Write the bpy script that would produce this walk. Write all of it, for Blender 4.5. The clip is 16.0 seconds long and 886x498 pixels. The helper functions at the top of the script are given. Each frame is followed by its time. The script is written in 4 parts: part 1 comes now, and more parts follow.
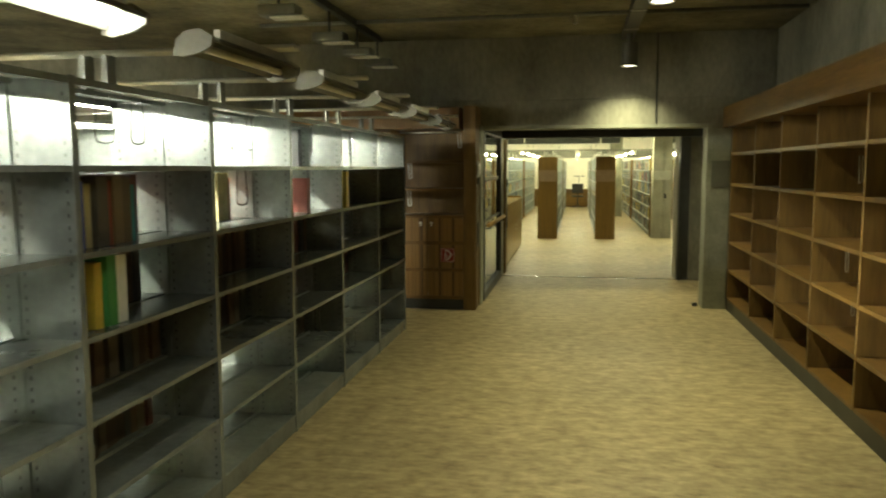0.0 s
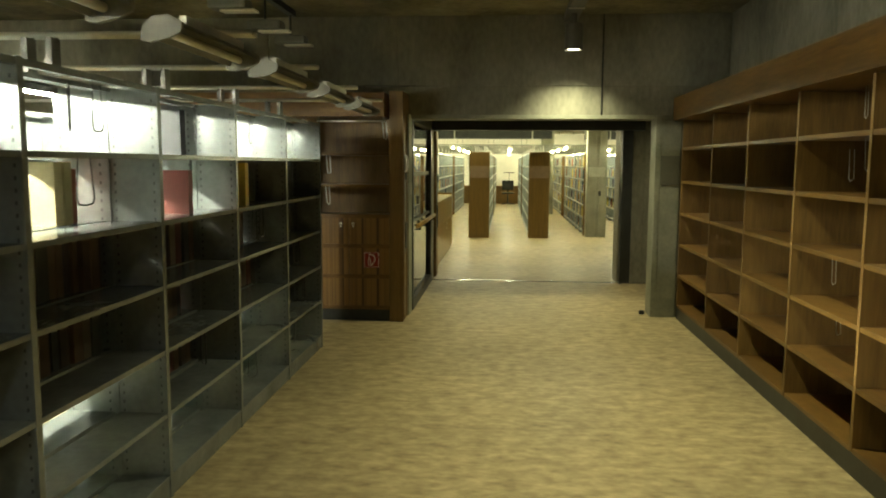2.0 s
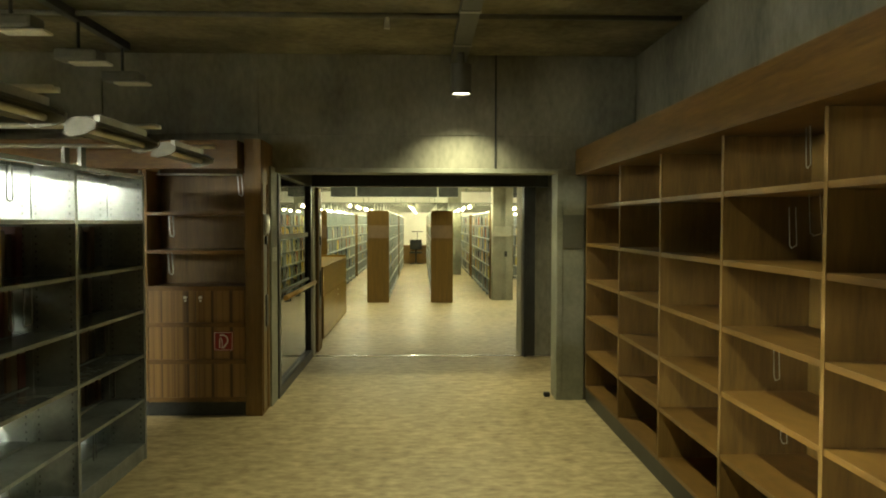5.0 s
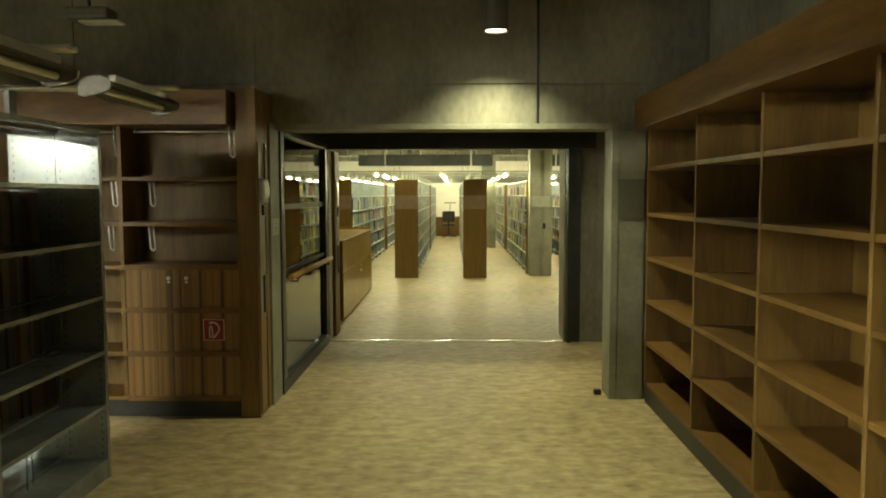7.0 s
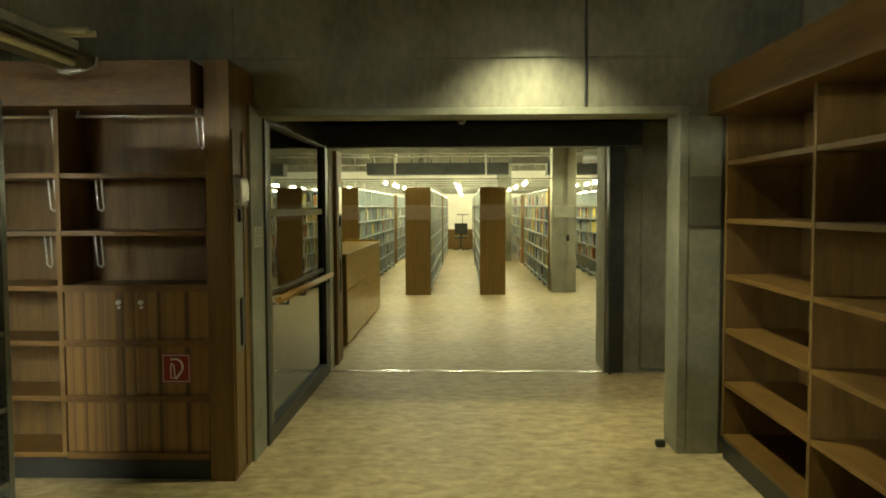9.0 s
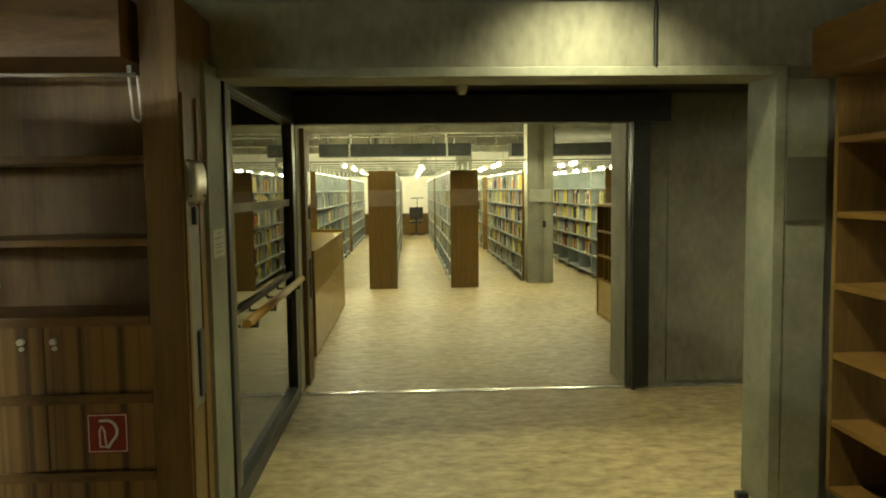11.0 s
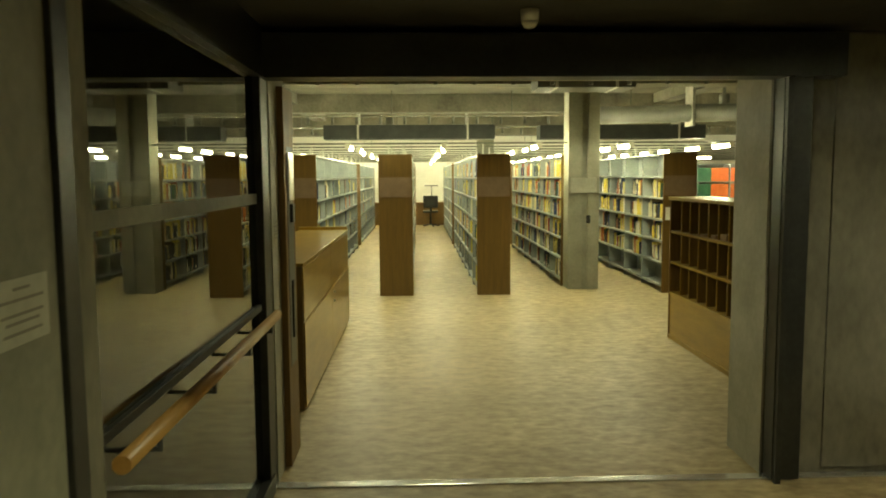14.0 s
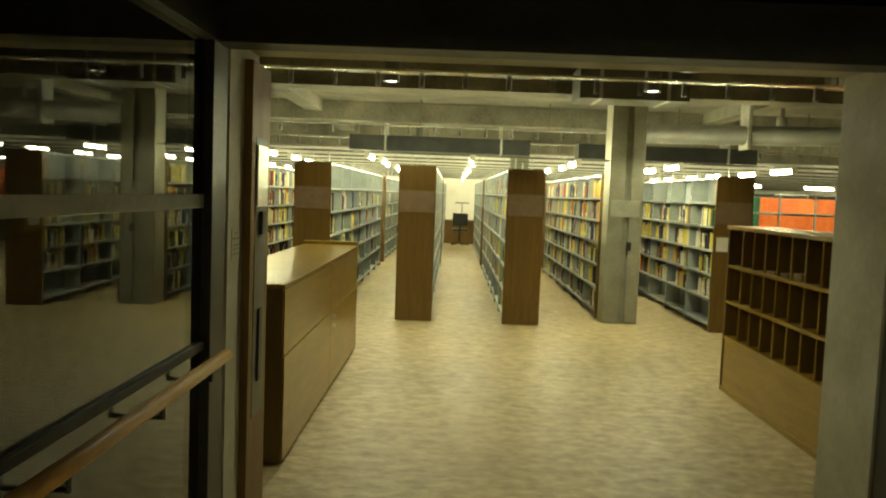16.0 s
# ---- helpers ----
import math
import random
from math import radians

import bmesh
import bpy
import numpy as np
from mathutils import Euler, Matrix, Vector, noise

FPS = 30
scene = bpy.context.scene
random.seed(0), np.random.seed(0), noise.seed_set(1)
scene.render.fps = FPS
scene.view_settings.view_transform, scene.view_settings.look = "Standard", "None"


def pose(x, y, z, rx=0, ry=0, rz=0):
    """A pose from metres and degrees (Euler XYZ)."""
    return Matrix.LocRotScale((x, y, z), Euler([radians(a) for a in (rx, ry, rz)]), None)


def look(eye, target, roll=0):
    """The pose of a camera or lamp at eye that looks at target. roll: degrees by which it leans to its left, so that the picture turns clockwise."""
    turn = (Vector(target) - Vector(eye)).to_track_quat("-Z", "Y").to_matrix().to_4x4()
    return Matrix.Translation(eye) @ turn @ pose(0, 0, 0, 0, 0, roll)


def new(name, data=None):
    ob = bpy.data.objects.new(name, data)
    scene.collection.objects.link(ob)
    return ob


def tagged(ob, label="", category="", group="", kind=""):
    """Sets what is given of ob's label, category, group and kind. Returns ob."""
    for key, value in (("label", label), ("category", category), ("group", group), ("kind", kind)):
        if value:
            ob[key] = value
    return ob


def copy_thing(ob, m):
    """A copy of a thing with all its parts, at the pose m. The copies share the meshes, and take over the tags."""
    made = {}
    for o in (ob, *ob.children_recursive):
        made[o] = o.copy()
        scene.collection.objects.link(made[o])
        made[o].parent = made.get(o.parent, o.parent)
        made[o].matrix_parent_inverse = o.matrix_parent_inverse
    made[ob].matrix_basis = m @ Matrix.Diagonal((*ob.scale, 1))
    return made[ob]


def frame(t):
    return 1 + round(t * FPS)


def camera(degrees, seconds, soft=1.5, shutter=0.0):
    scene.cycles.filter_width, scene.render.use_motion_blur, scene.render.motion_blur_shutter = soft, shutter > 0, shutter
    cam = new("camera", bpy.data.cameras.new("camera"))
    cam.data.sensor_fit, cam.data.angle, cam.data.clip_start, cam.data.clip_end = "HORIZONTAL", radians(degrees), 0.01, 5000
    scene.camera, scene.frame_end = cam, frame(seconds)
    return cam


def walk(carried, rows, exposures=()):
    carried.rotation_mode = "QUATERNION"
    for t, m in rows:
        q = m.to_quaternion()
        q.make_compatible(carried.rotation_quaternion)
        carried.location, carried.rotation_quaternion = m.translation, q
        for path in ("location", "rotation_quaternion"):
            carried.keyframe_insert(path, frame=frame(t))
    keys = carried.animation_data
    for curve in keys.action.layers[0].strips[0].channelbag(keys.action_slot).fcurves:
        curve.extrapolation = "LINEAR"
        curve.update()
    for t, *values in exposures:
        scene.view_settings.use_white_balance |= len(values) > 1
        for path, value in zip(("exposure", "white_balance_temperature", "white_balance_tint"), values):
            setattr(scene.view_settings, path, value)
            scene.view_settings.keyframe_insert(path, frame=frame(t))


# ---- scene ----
cam = camera(60.3, 16.0, soft=1.9, shutter=0.4)
PATH = [
    (0, (1.745, 0.579, 1.626), (1.4, 2.538, 1.415), -0.2),
    (0.5, (1.682, 0.83, 1.614), (1.48, 2.806, 1.386), -0.7),
    (1, (1.671, 1.094, 1.615), (1.494, 3.078, 1.433), 0.1),
    (1.5, (1.674, 1.222, 1.603), (1.466, 3.196, 1.359), 0.8),
    (2, (1.627, 1.542, 1.602), (1.468, 3.523, 1.381), 0.3),
    (2.5, (1.612, 1.759, 1.62), (1.511, 3.745, 1.402), 0.3),
    (3, (1.653, 1.93, 1.623), (1.706, 3.921, 1.444), -0.5),
    (3.5, (1.788, 2.14, 1.632), (1.842, 4.139, 1.649), 1.0),
    (3.7, (1.81, 2.18, 1.635), (1.856, 4.18, 1.609), -0.3),
    (5.8, (1.98, 3.129, 1.606), (2.044, 5.124, 1.495), 0.3),
    (6, (1.976, 3.203, 1.587), (2.023, 5.196, 1.431), 0.0),
    (6.5, (2.011, 3.481, 1.541), (1.976, 5.468, 1.317), -0.0),
    (7, (1.994, 3.839, 1.583), (1.962, 5.833, 1.441), -0.1),
    (7.5, (1.996, 4.103, 1.54), (1.975, 6.093, 1.336), -0.3),
    (8, (1.967, 4.412, 1.544), (1.929, 6.404, 1.366), 0.7),
    (8.5, (1.943, 4.705, 1.53), (1.895, 6.697, 1.363), -0.0),
    (8.7, (1.929, 4.827, 1.51), (1.871, 6.823, 1.404), -0.2),
    (10.8, (1.491, 6.076, 1.571), (1.537, 8.07, 1.42), -0.8),
    (11, (1.476, 6.173, 1.569), (1.566, 8.164, 1.413), -0.7),
    (11.5, (1.448, 6.47, 1.567), (1.531, 8.464, 1.446), -0.8),
    (12, (1.409, 6.827, 1.575), (1.486, 8.817, 1.382), 0.2),
    (12.5, (1.377, 7.16, 1.583), (1.437, 9.144, 1.338), 0.1),
    (13, (1.362, 7.528, 1.56), (1.453, 9.52, 1.404), -0.8),
    (13.5, (1.351, 7.84, 1.567), (1.37, 9.826, 1.336), -0.4),
    (14, (1.373, 8.182, 1.588), (1.436, 10.172, 1.397), -0.4),
    (14.5, (1.42, 8.383, 1.568), (1.498, 10.366, 1.322), -0.6),
    (15, (1.475, 8.683, 1.568), (1.596, 10.671, 1.383), -0.4),
    (15.5, (1.478, 8.899, 1.556), (1.519, 10.887, 1.342), -0.2),
    (16, (1.496, 9.117, 1.546), (1.476, 11.112, 1.401), 2.2),
]
walk(cam, [(t, look(eye, target, roll)) for t, eye, target, roll in PATH])

# ---- light ----
world = bpy.data.worlds.new("world")
scene.world = world
world.use_nodes = True
world.node_tree.nodes["Background"].inputs[0].default_value = (0.02, 0.02, 0.016, 1)
world.node_tree.nodes["Background"].inputs[1].default_value = 1.0
TUBE = 128.0          # shelf tubes in the hall
TUBE_NEAR = 1000.0    # shelf tubes behind the metal shelving
SPOT = 255.0         # ceiling downlights, watts
DOWN = (1.0, 1.0, 0.64)
TUBE_COLOUR = (1.0, 0.98, 0.56)


# ---- materials ----
def mat(name, dark, light, rough=0.6, metal=0.0, scale=8.0, stretch=(1, 1, 1), grain=60.0, bump=0.1, vary=0.0, mottle=None, coat=0.0, span=(0.38, 0.86)):
    m = bpy.data.materials.new(name)
    m.use_nodes = True
    n, l = m.node_tree.nodes, m.node_tree.links
    b = n["Principled BSDF"]
    geo = n.new("ShaderNodeNewGeometry")
    mp = n.new("ShaderNodeMapping")
    mp.inputs["Scale"].default_value = stretch
    l.new(geo.outputs["Position"], mp.inputs[0])
    a = n.new("ShaderNodeTexNoise")
    a.inputs["Scale"].default_value, a.inputs["Detail"].default_value, a.inputs["Roughness"].default_value = scale, 5, 0.6
    g = n.new("ShaderNodeTexNoise")
    g.inputs["Scale"].default_value, g.inputs["Detail"].default_value = grain, 3
    l.new(mp.outputs[0], a.inputs[0])
    l.new(mp.outputs[0], g.inputs[0])
    mix = n.new("ShaderNodeMath")
    mix.operation = "MULTIPLY_ADD"
    mix.inputs[1].default_value, mix.inputs[2].default_value = 0.45, -0.1
    l.new(g.outputs[0], mix.inputs[0])
    add = n.new("ShaderNodeMath")
    add.operation = "ADD"
    l.new(mix.outputs[0], add.inputs[0])
    l.new(a.outputs[0], add.inputs[1])
    src = add.outputs[0]
    if vary:
        info = n.new("ShaderNodeObjectInfo")
        v = n.new("ShaderNodeMath")
        v.operation = "MULTIPLY_ADD"
        v.inputs[1].default_value, v.inputs[2].default_value = vary, -vary / 2
        l.new(info.outputs["Random"], v.inputs[0])
        s2 = n.new("ShaderNodeMath")
        l.new(v.outputs[0], s2.inputs[0])
        l.new(src, s2.inputs[1])
        src = s2.outputs[0]
    ramp = n.new("ShaderNodeValToRGB")
    ramp.color_ramp.elements[0].position, ramp.color_ramp.elements[1].position = span
    ramp.color_ramp.elements[0].color, ramp.color_ramp.elements[1].color = (*dark, 1), (*light, 1)
    l.new(src, ramp.inputs[0])
    col = ramp.outputs[0]
    if mottle:
        big = n.new("ShaderNodeTexNoise")
        big.inputs["Scale"].default_value, big.inputs["Detail"].default_value = mottle[0], 4
        l.new(geo.outputs["Position"], big.inputs[0])
        r2 = n.new("ShaderNodeValToRGB")
        r2.color_ramp.elements[0].position, r2.color_ramp.elements[1].position = 0.35, 0.65
        k = mottle[1]
        r2.color_ramp.elements[0].color, r2.color_ramp.elements[1].color = (k, k, k, 1), (1, 1, 1, 1)
        l.new(big.outputs[0], r2.inputs[0])
        mm = n.new("ShaderNodeMix")
        mm.data_type, mm.blend_type = "RGBA", "MULTIPLY"
        mm.inputs[0].default_value = 1.0
        l.new(col, mm.inputs[6])
        l.new(r2.outputs[0], mm.inputs[7])
        col = mm.outputs[2]
    l.new(col, b.inputs["Base Color"])
    b.inputs["Roughness"].default_value, b.inputs["Metallic"].default_value = rough, metal
    b.inputs["Coat Weight"].default_value = coat
    if bump:
        bp = n.new("ShaderNodeBump")
        bp.inputs["Strength"].default_value, bp.inputs["Distance"].default_value = bump, 0.01
        l.new(src, bp.inputs["Height"])
        l.new(bp.outputs[0], b.inputs["Normal"])
    return m


def glow(name, colour, strength):
    m = bpy.data.materials.new(name)
    m.use_nodes = True
    b = m.node_tree.nodes["Principled BSDF"]
    b.inputs["Base Color"].default_value = (0.8, 0.8, 0.8, 1)
    b.inputs["Emission Color"].default_value = (*colour, 1)
    b.inputs["Emission Strength"].default_value = strength
    return m


def palette(name, colours, island=True, rough=0.55):
    m = bpy.data.materials.new(name)
    m.use_nodes = True
    n, l = m.node_tree.nodes, m.node_tree.links
    b = n["Principled BSDF"]
    if island:
        r = n.new("ShaderNodeNewGeometry").outputs["Random Per Island"]
    else:
        r = n.new("ShaderNodeObjectInfo").outputs["Random"]
    ramp = n.new("ShaderNodeValToRGB")
    ramp.color_ramp.interpolation = "CONSTANT"
    e = ramp.color_ramp.elements
    while len(e) < len(colours):
        e.new(0.5)
    for i, c in enumerate(colours):
        e[i].position, e[i].color = i / len(colours), (*c, 1)
    l.new(r, ramp.inputs[0])
    l.new(ramp.outputs[0], b.inputs["Base Color"])
    b.inputs["Roughness"].default_value = rough
    return m


M_FLOOR = mat("floor_covering", (0.205, 0.142, 0.058), (0.56, 0.447, 0.228), 0.48, scale=4.6, stretch=(1.5, 2.6, 1), grain=10, bump=0.12, mottle=(0.8, 0.8), span=(0.33, 0.83))
M_CONC = mat("concrete", (0.125, 0.116, 0.074), (0.275, 0.257, 0.178), 0.75, scale=2.2, grain=24, bump=0.18, stretch=(1, 1, 0.5), mottle=(0.9, 0.68))
M_CEIL = mat("ceiling_concrete", (0.11, 0.092, 0.042), (0.36, 0.32, 0.19), 0.8, scale=1.8, grain=14, bump=0.2, mottle=(1.4, 0.6))
M_HALLCEIL = mat("pale_concrete", (0.14, 0.127, 0.085), (0.30, 0.277, 0.2), 0.8, scale=2.0, grain=20, bump=0.15, mottle=(0.8, 0.65))
M_JAMB = mat("pale_green_paint", (0.17, 0.17, 0.112), (0.28, 0.272, 0.19), 0.6, scale=3, grain=30, bump=0.1, mottle=(1.5, 0.75))
M_HALLTRIM = mat("hall_paint", (0.34, 0.33, 0.24), (0.48, 0.46, 0.35), 0.6, scale=3, grain=30, bump=0.08, mottle=(1.5, 0.85))
M_COLUMN = mat("column_concrete", (0.24, 0.235, 0.165), (0.36, 0.345, 0.25), 0.7, scale=3, grain=30, bump=0.12, mottle=(1.5, 0.8))
# near-black tone: the shade under the lobby ceiling is put into its colour
M_DARKCEIL = mat("shade_toned_ceiling", (0.018, 0.017, 0.012), (0.04, 0.037, 0.026), 0.7, scale=3, grain=30, bump=0.08)
M_DULLCAP = mat("dull_cream_cap", (0.13, 0.12, 0.085), (0.20, 0.19, 0.135), 0.5, scale=6, grain=50, bump=0.02)
M_PLATE = mat("dull_plate", (0.085, 0.083, 0.062), (0.13, 0.126, 0.095), 0.45, scale=3, grain=40, bump=0.03)
M_WHITE = mat("white_wall", (0.68, 0.66, 0.58), (0.80, 0.78, 0.70), 0.8, scale=2, grain=40, bump=0.05)
M_WOOD = mat("orange_wood", (0.09, 0.044, 0.007), (0.21, 0.11, 0.022), 0.48, scale=4, stretch=(0.7, 0.3, 3.0), grain=25, bump=0.03, vary=0.25)
M_WOODV = mat("upright_wood", (0.098, 0.054, 0.011), (0.21, 0.12, 0.028), 0.55, scale=4, stretch=(3, 3, 0.3), grain=25, bump=0.03, vary=0.25)
M_BROWN = mat("brown_veneer", (0.115, 0.066, 0.013), (0.175, 0.101, 0.02), 0.4, scale=5, stretch=(4, 4, 0.3), grain=30, bump=0.02, vary=0.15)
M_STRIPE = mat("striped_veneer", (0.058, 0.028, 0.008), (0.24, 0.132, 0.036), 0.4, scale=9, stretch=(2.4, 2.4, 0.01), grain=14, bump=0.0, span=(0.47, 0.67))
M_COUNTER = mat("counter_wood", (0.20, 0.115, 0.009), (0.335, 0.20, 0.019), 0.3, scale=4, stretch=(0.8, 0.4, 3), grain=30, bump=0.02, coat=0.2)
M_RAIL = mat("handrail_wood", (0.32, 0.175, 0.04), (0.45, 0.26, 0.066), 0.4, scale=6, stretch=(4, 0.4, 4), grain=40, bump=0.02)
M_STEEL = mat("grey_shelf_steel", (0.17, 0.186, 0.17), (0.28, 0.296, 0.276), 0.24, 0.25, scale=3, grain=30, bump=0.02, mottle=(2.5, 0.75))
M_BLUE = mat("blue_grey_shelf_steel", (0.26, 0.29, 0.285), (0.37, 0.40, 0.385), 0.4, 0.1, scale=3, grain=30, bump=0.02)
M_BLACK = mat("black_steel", (0.018, 0.019, 0.016), (0.04, 0.042, 0.036), 0.42, 0.3, scale=4, grain=40, bump=0.03)
M_PLATE2 = mat("brushed_plate", (0.24, 0.235, 0.2), (0.36, 0.35, 0.3), 0.32, 0.7, scale=6, stretch=(8, 8, 1), grain=50, bump=0.02)
M_ALU = mat("aluminium", (0.66, 0.66, 0.60), (0.84, 0.83, 0.76), 0.3, 0.85, scale=6, grain=50, bump=0.03)
M_SILL = mat("worn_aluminium_sill", (0.72, 0.71, 0.65), (0.9, 0.89, 0.82), 0.2, 0.8, scale=9, grain=60, bump=0.05)
M_RAILMETAL = mat("polished_rail", (0.62, 0.61, 0.55), (0.82, 0.81, 0.74), 0.27, 0.9, scale=14, grain=60, bump=0.08)
M_PIPE = mat("galvanised_pipe", (0.36, 0.35, 0.29), (0.58, 0.56, 0.48), 0.35, 0.7, scale=6, grain=50, bump=0.03)
M_CREAM = mat("cream_fixture", (0.55, 0.52, 0.40), (0.66, 0.63, 0.50), 0.45, scale=6, grain=50, bump=0.02)
M_RED = mat("red_sign", (0.21, 0.013, 0.008), (0.27, 0.018, 0.011), 0.4, scale=6, bump=0)
M_SIGNWHITE = mat("sign_white", (0.75, 0.72, 0.66), (0.82, 0.8, 0.74), 0.5, scale=6, bump=0)
M_ORANGE = mat("orange_binding", (0.68, 0.13, 0.025), (0.80, 0.20, 0.04), 0.5, scale=12, bump=0.05, vary=0.3)
M_GREEN = mat("green_binding", (0.02, 0.09, 0.05), (0.04, 0.15, 0.08), 0.5, scale=12, bump=0.05)
M_CARDBOARD = mat("label_card", (0.18, 0.118, 0.062), (0.235, 0.157, 0.088), 0.6, scale=12, bump=0.02)
M_PAPER = mat("paper", (0.7, 0.66, 0.55), (0.8, 0.77, 0.66), 0.7, scale=12, bump=0.02)
M_TUBE = glow("tube_glow", TUBE_COLOUR, TUBE)
M_TUBE_NEAR = glow("near_tube_glow", (0.98, 1.0, 0.82), TUBE_NEAR)
M_TUBE_FRONT = glow("front_tube_glow", (0.94, 1.0, 0.88), 80.0)
M_LAMP = glow("lamp_glow", (1.0, 0.92, 0.7), 9.0)
M_BOOKS = palette("book_bindings", [(0.70, 0.58, 0.10), (0.05, 0.03, 0.02), (0.66, 0.60, 0.38), (0.02, 0.03, 0.09), (0.62, 0.48, 0.07), (0.25, 0.03, 0.02),
                                    (0.72, 0.69, 0.55), (0.03, 0.03, 0.03), (0.68, 0.58, 0.20), (0.03, 0.06, 0.16), (0.10, 0.08, 0.04), (0.42, 0.13, 0.03), (0.03, 0.09, 0.06), (0.74, 0.71, 0.60),
                                    (0.70, 0.57, 0.09), (0.03, 0.04, 0.10), (0.06, 0.06, 0.05)])
M_DARKBOOKS = palette("dark_bindings", [(0.06, 0.045, 0.03), (0.09, 0.06, 0.035), (0.04, 0.04, 0.04), (0.14, 0.09, 0.05), (0.05, 0.06, 0.05), (0.11, 0.04, 0.03), (0.16, 0.13, 0.09)], island=False)
M_GLASS = bpy.data.materials.new("glass")
M_GLASS.use_nodes = True
_g = M_GLASS.node_tree.nodes["Principled BSDF"]
_g.inputs["Base Color"].default_value = (0.5, 0.53, 0.5, 1)
_g.inputs["Transmission Weight"].default_value, _g.inputs["Roughness"].default_value, _g.inputs["IOR"].default_value = 1.0, 0.0, 1.5


# ---- building blocks ----
def cuboid(bm, x0, x1, y0, y1, z0, z1, bevel=0.0):
    made = bmesh.ops.create_cube(bm, size=1.0, matrix=Matrix.LocRotScale(((x0 + x1) / 2, (y0 + y1) / 2, (z0 + z1) / 2), None, (x1 - x0, y1 - y0, z1 - z0)))
    if bevel:
        edges = list({e for v in made["verts"] for e in v.link_edges})
        bmesh.ops.bevel(bm, geom=edges, offset=bevel, segments=2, affect="EDGES", profile=0.6)
    return bm


def box(*size, bevel=0.0):
    return cuboid(bmesh.new(), *size, bevel=bevel)


def rod(bm, a, b, r, sides=12, r2=None):
    a, b = Vector(a), Vector(b)
    turn = (b - a).to_track_quat("Z", "Y").to_matrix().to_4x4()
    bmesh.ops.create_cone(bm, cap_ends=True, segments=sides, radius1=r, radius2=r if r2 is None else r2, depth=(b - a).length, matrix=Matrix.Translation((a + b) / 2) @ turn)
    return bm


def mesh_of(bm, name, material, smooth=False):
    me = bpy.data.meshes.new(name)
    bm.to_mesh(me)
    bm.free()
    me.materials.append(material)
    if smooth:
        for p in me.polygons:
            p.use_smooth = len(p.vertices) == 4
    return me


def part(name, bm, material, parent, label="", smooth=False):
    ob = new(name, mesh_of(bm, name, material, smooth))
    ob.parent = parent
    return tagged(ob, label)


def thing(name, label, category, group="", at=(0, 0, 0), kind=""):
    ob = new(name)
    ob.location = at
    ob.empty_display_size = 0.1
    return tagged(ob, label, category, group, kind)


def solid(name, bm, material, label, category, group="", kind="", smooth=False):
    return tagged(new(name, mesh_of(bm, name, material, smooth)), label, category, group, kind)


def share(first, place, parent):
    ob = first.copy()
    scene.collection.objects.link(ob)
    ob.parent = parent
    ob.location = place
    return ob


def wire(name, points, r, material, parent=None, cyclic=False):
    cu = bpy.data.curves.new(name, "CURVE")
    cu.dimensions, cu.bevel_depth, cu.bevel_resolution = "3D", r, 2
    sp = cu.splines.new("POLY")
    sp.points.add(len(points) - 1)
    for p, q in zip(sp.points, points):
        p.co = (*q, 1)
    sp.use_cyclic_u = cyclic
    tmp = bpy.data.objects.new(name, cu)
    me = bpy.data.meshes.new_from_object(tmp)
    bpy.data.objects.remove(tmp)
    me.materials.clear()
    me.materials.append(material)
    ob = new(name, me)
    ob.parent = parent
    return ob


# ---- structure ----
H = 3.14             # ceiling height
YA, YB = 9.685, 12.055   # faces of the two cross walls
XL, XR = 0.625, 3.185    # opening
solid("floor", box(-7, 13, -3, 34.5, -0.2, 0), M_FLOOR, "streaky beige floor covering running through all rooms", "floor", kind="structure")
bm = box(-7, 13, -3, YA, H, H + 0.25)
for y in (1.0, 4.6):
    cuboid(bm, -7, 4.2, y, y + 0.35, H - 0.10, H)
solid("ceiling", bm, M_CEIL, "stained raw concrete ceiling of the front room", "ceiling", kind="structure")
solid("ceiling_lobby", box(-7, 13, YA + 0.27, YB, 2.30, H + 0.25), M_DARKCEIL, "low ceiling between the two doorways, its shade put into a near-black colour", "ceiling", kind="structure")
bm = box(-7, 13, YB + 0.42, 34.5, H, H + 0.25)
for y in (14.6, 18.45, 22.9, 27.3, 31.5):
    cuboid(bm, -7, 13, y, y + 0.4, 2.80, H)
for x in (-4.2, -1.2, 5.9, 9.0):
    cuboid(bm, x, x + 0.3, YB + 0.42, 34.5, 2.95, H - 0.002)
solid("ceiling_hall", bm, M_HALLCEIL, "pale concrete hall ceiling with cross beams", "ceiling", kind="structure")
solid("wall_south", box(-7, 13, -3.25, -3, 0, H), M_CONC, "plain concrete wall closing the front room", "wall", kind="structure")
solid("wall_west", box(-7.25, -7, -3, 34.5, 0, H), M_WHITE, "plain pale wall along the rooms", "wall", kind="structure")
solid("wall_east", box(3.90, 4.15, -3, YA, 0, H), M_CONC, "raw concrete wall above the wooden wall shelf", "wall", kind="structure")
solid("wall_hall_east", box(13, 13.25, YA, 34.5, 0, H), M_WHITE, "pale wall closing the book hall", "wall", kind="structure")
solid("wall_north", box(-7, 13, 33.75, 34.0, 0, H), M_WHITE, "white end wall of the book hall", "wall", kind="structure")
bm = box(-7, XL, YA, YA + 0.27, 0, H)
cuboid(bm, XR, 13, YA, YA + 0.27, 0, H)
cuboid(bm, XL, XR, YA, YA + 0.27, 2.08, H)
w = solid("wall_doorway_front", bm, M_CONC, "concrete cross wall with a wide doorway", "wall", kind="structure")
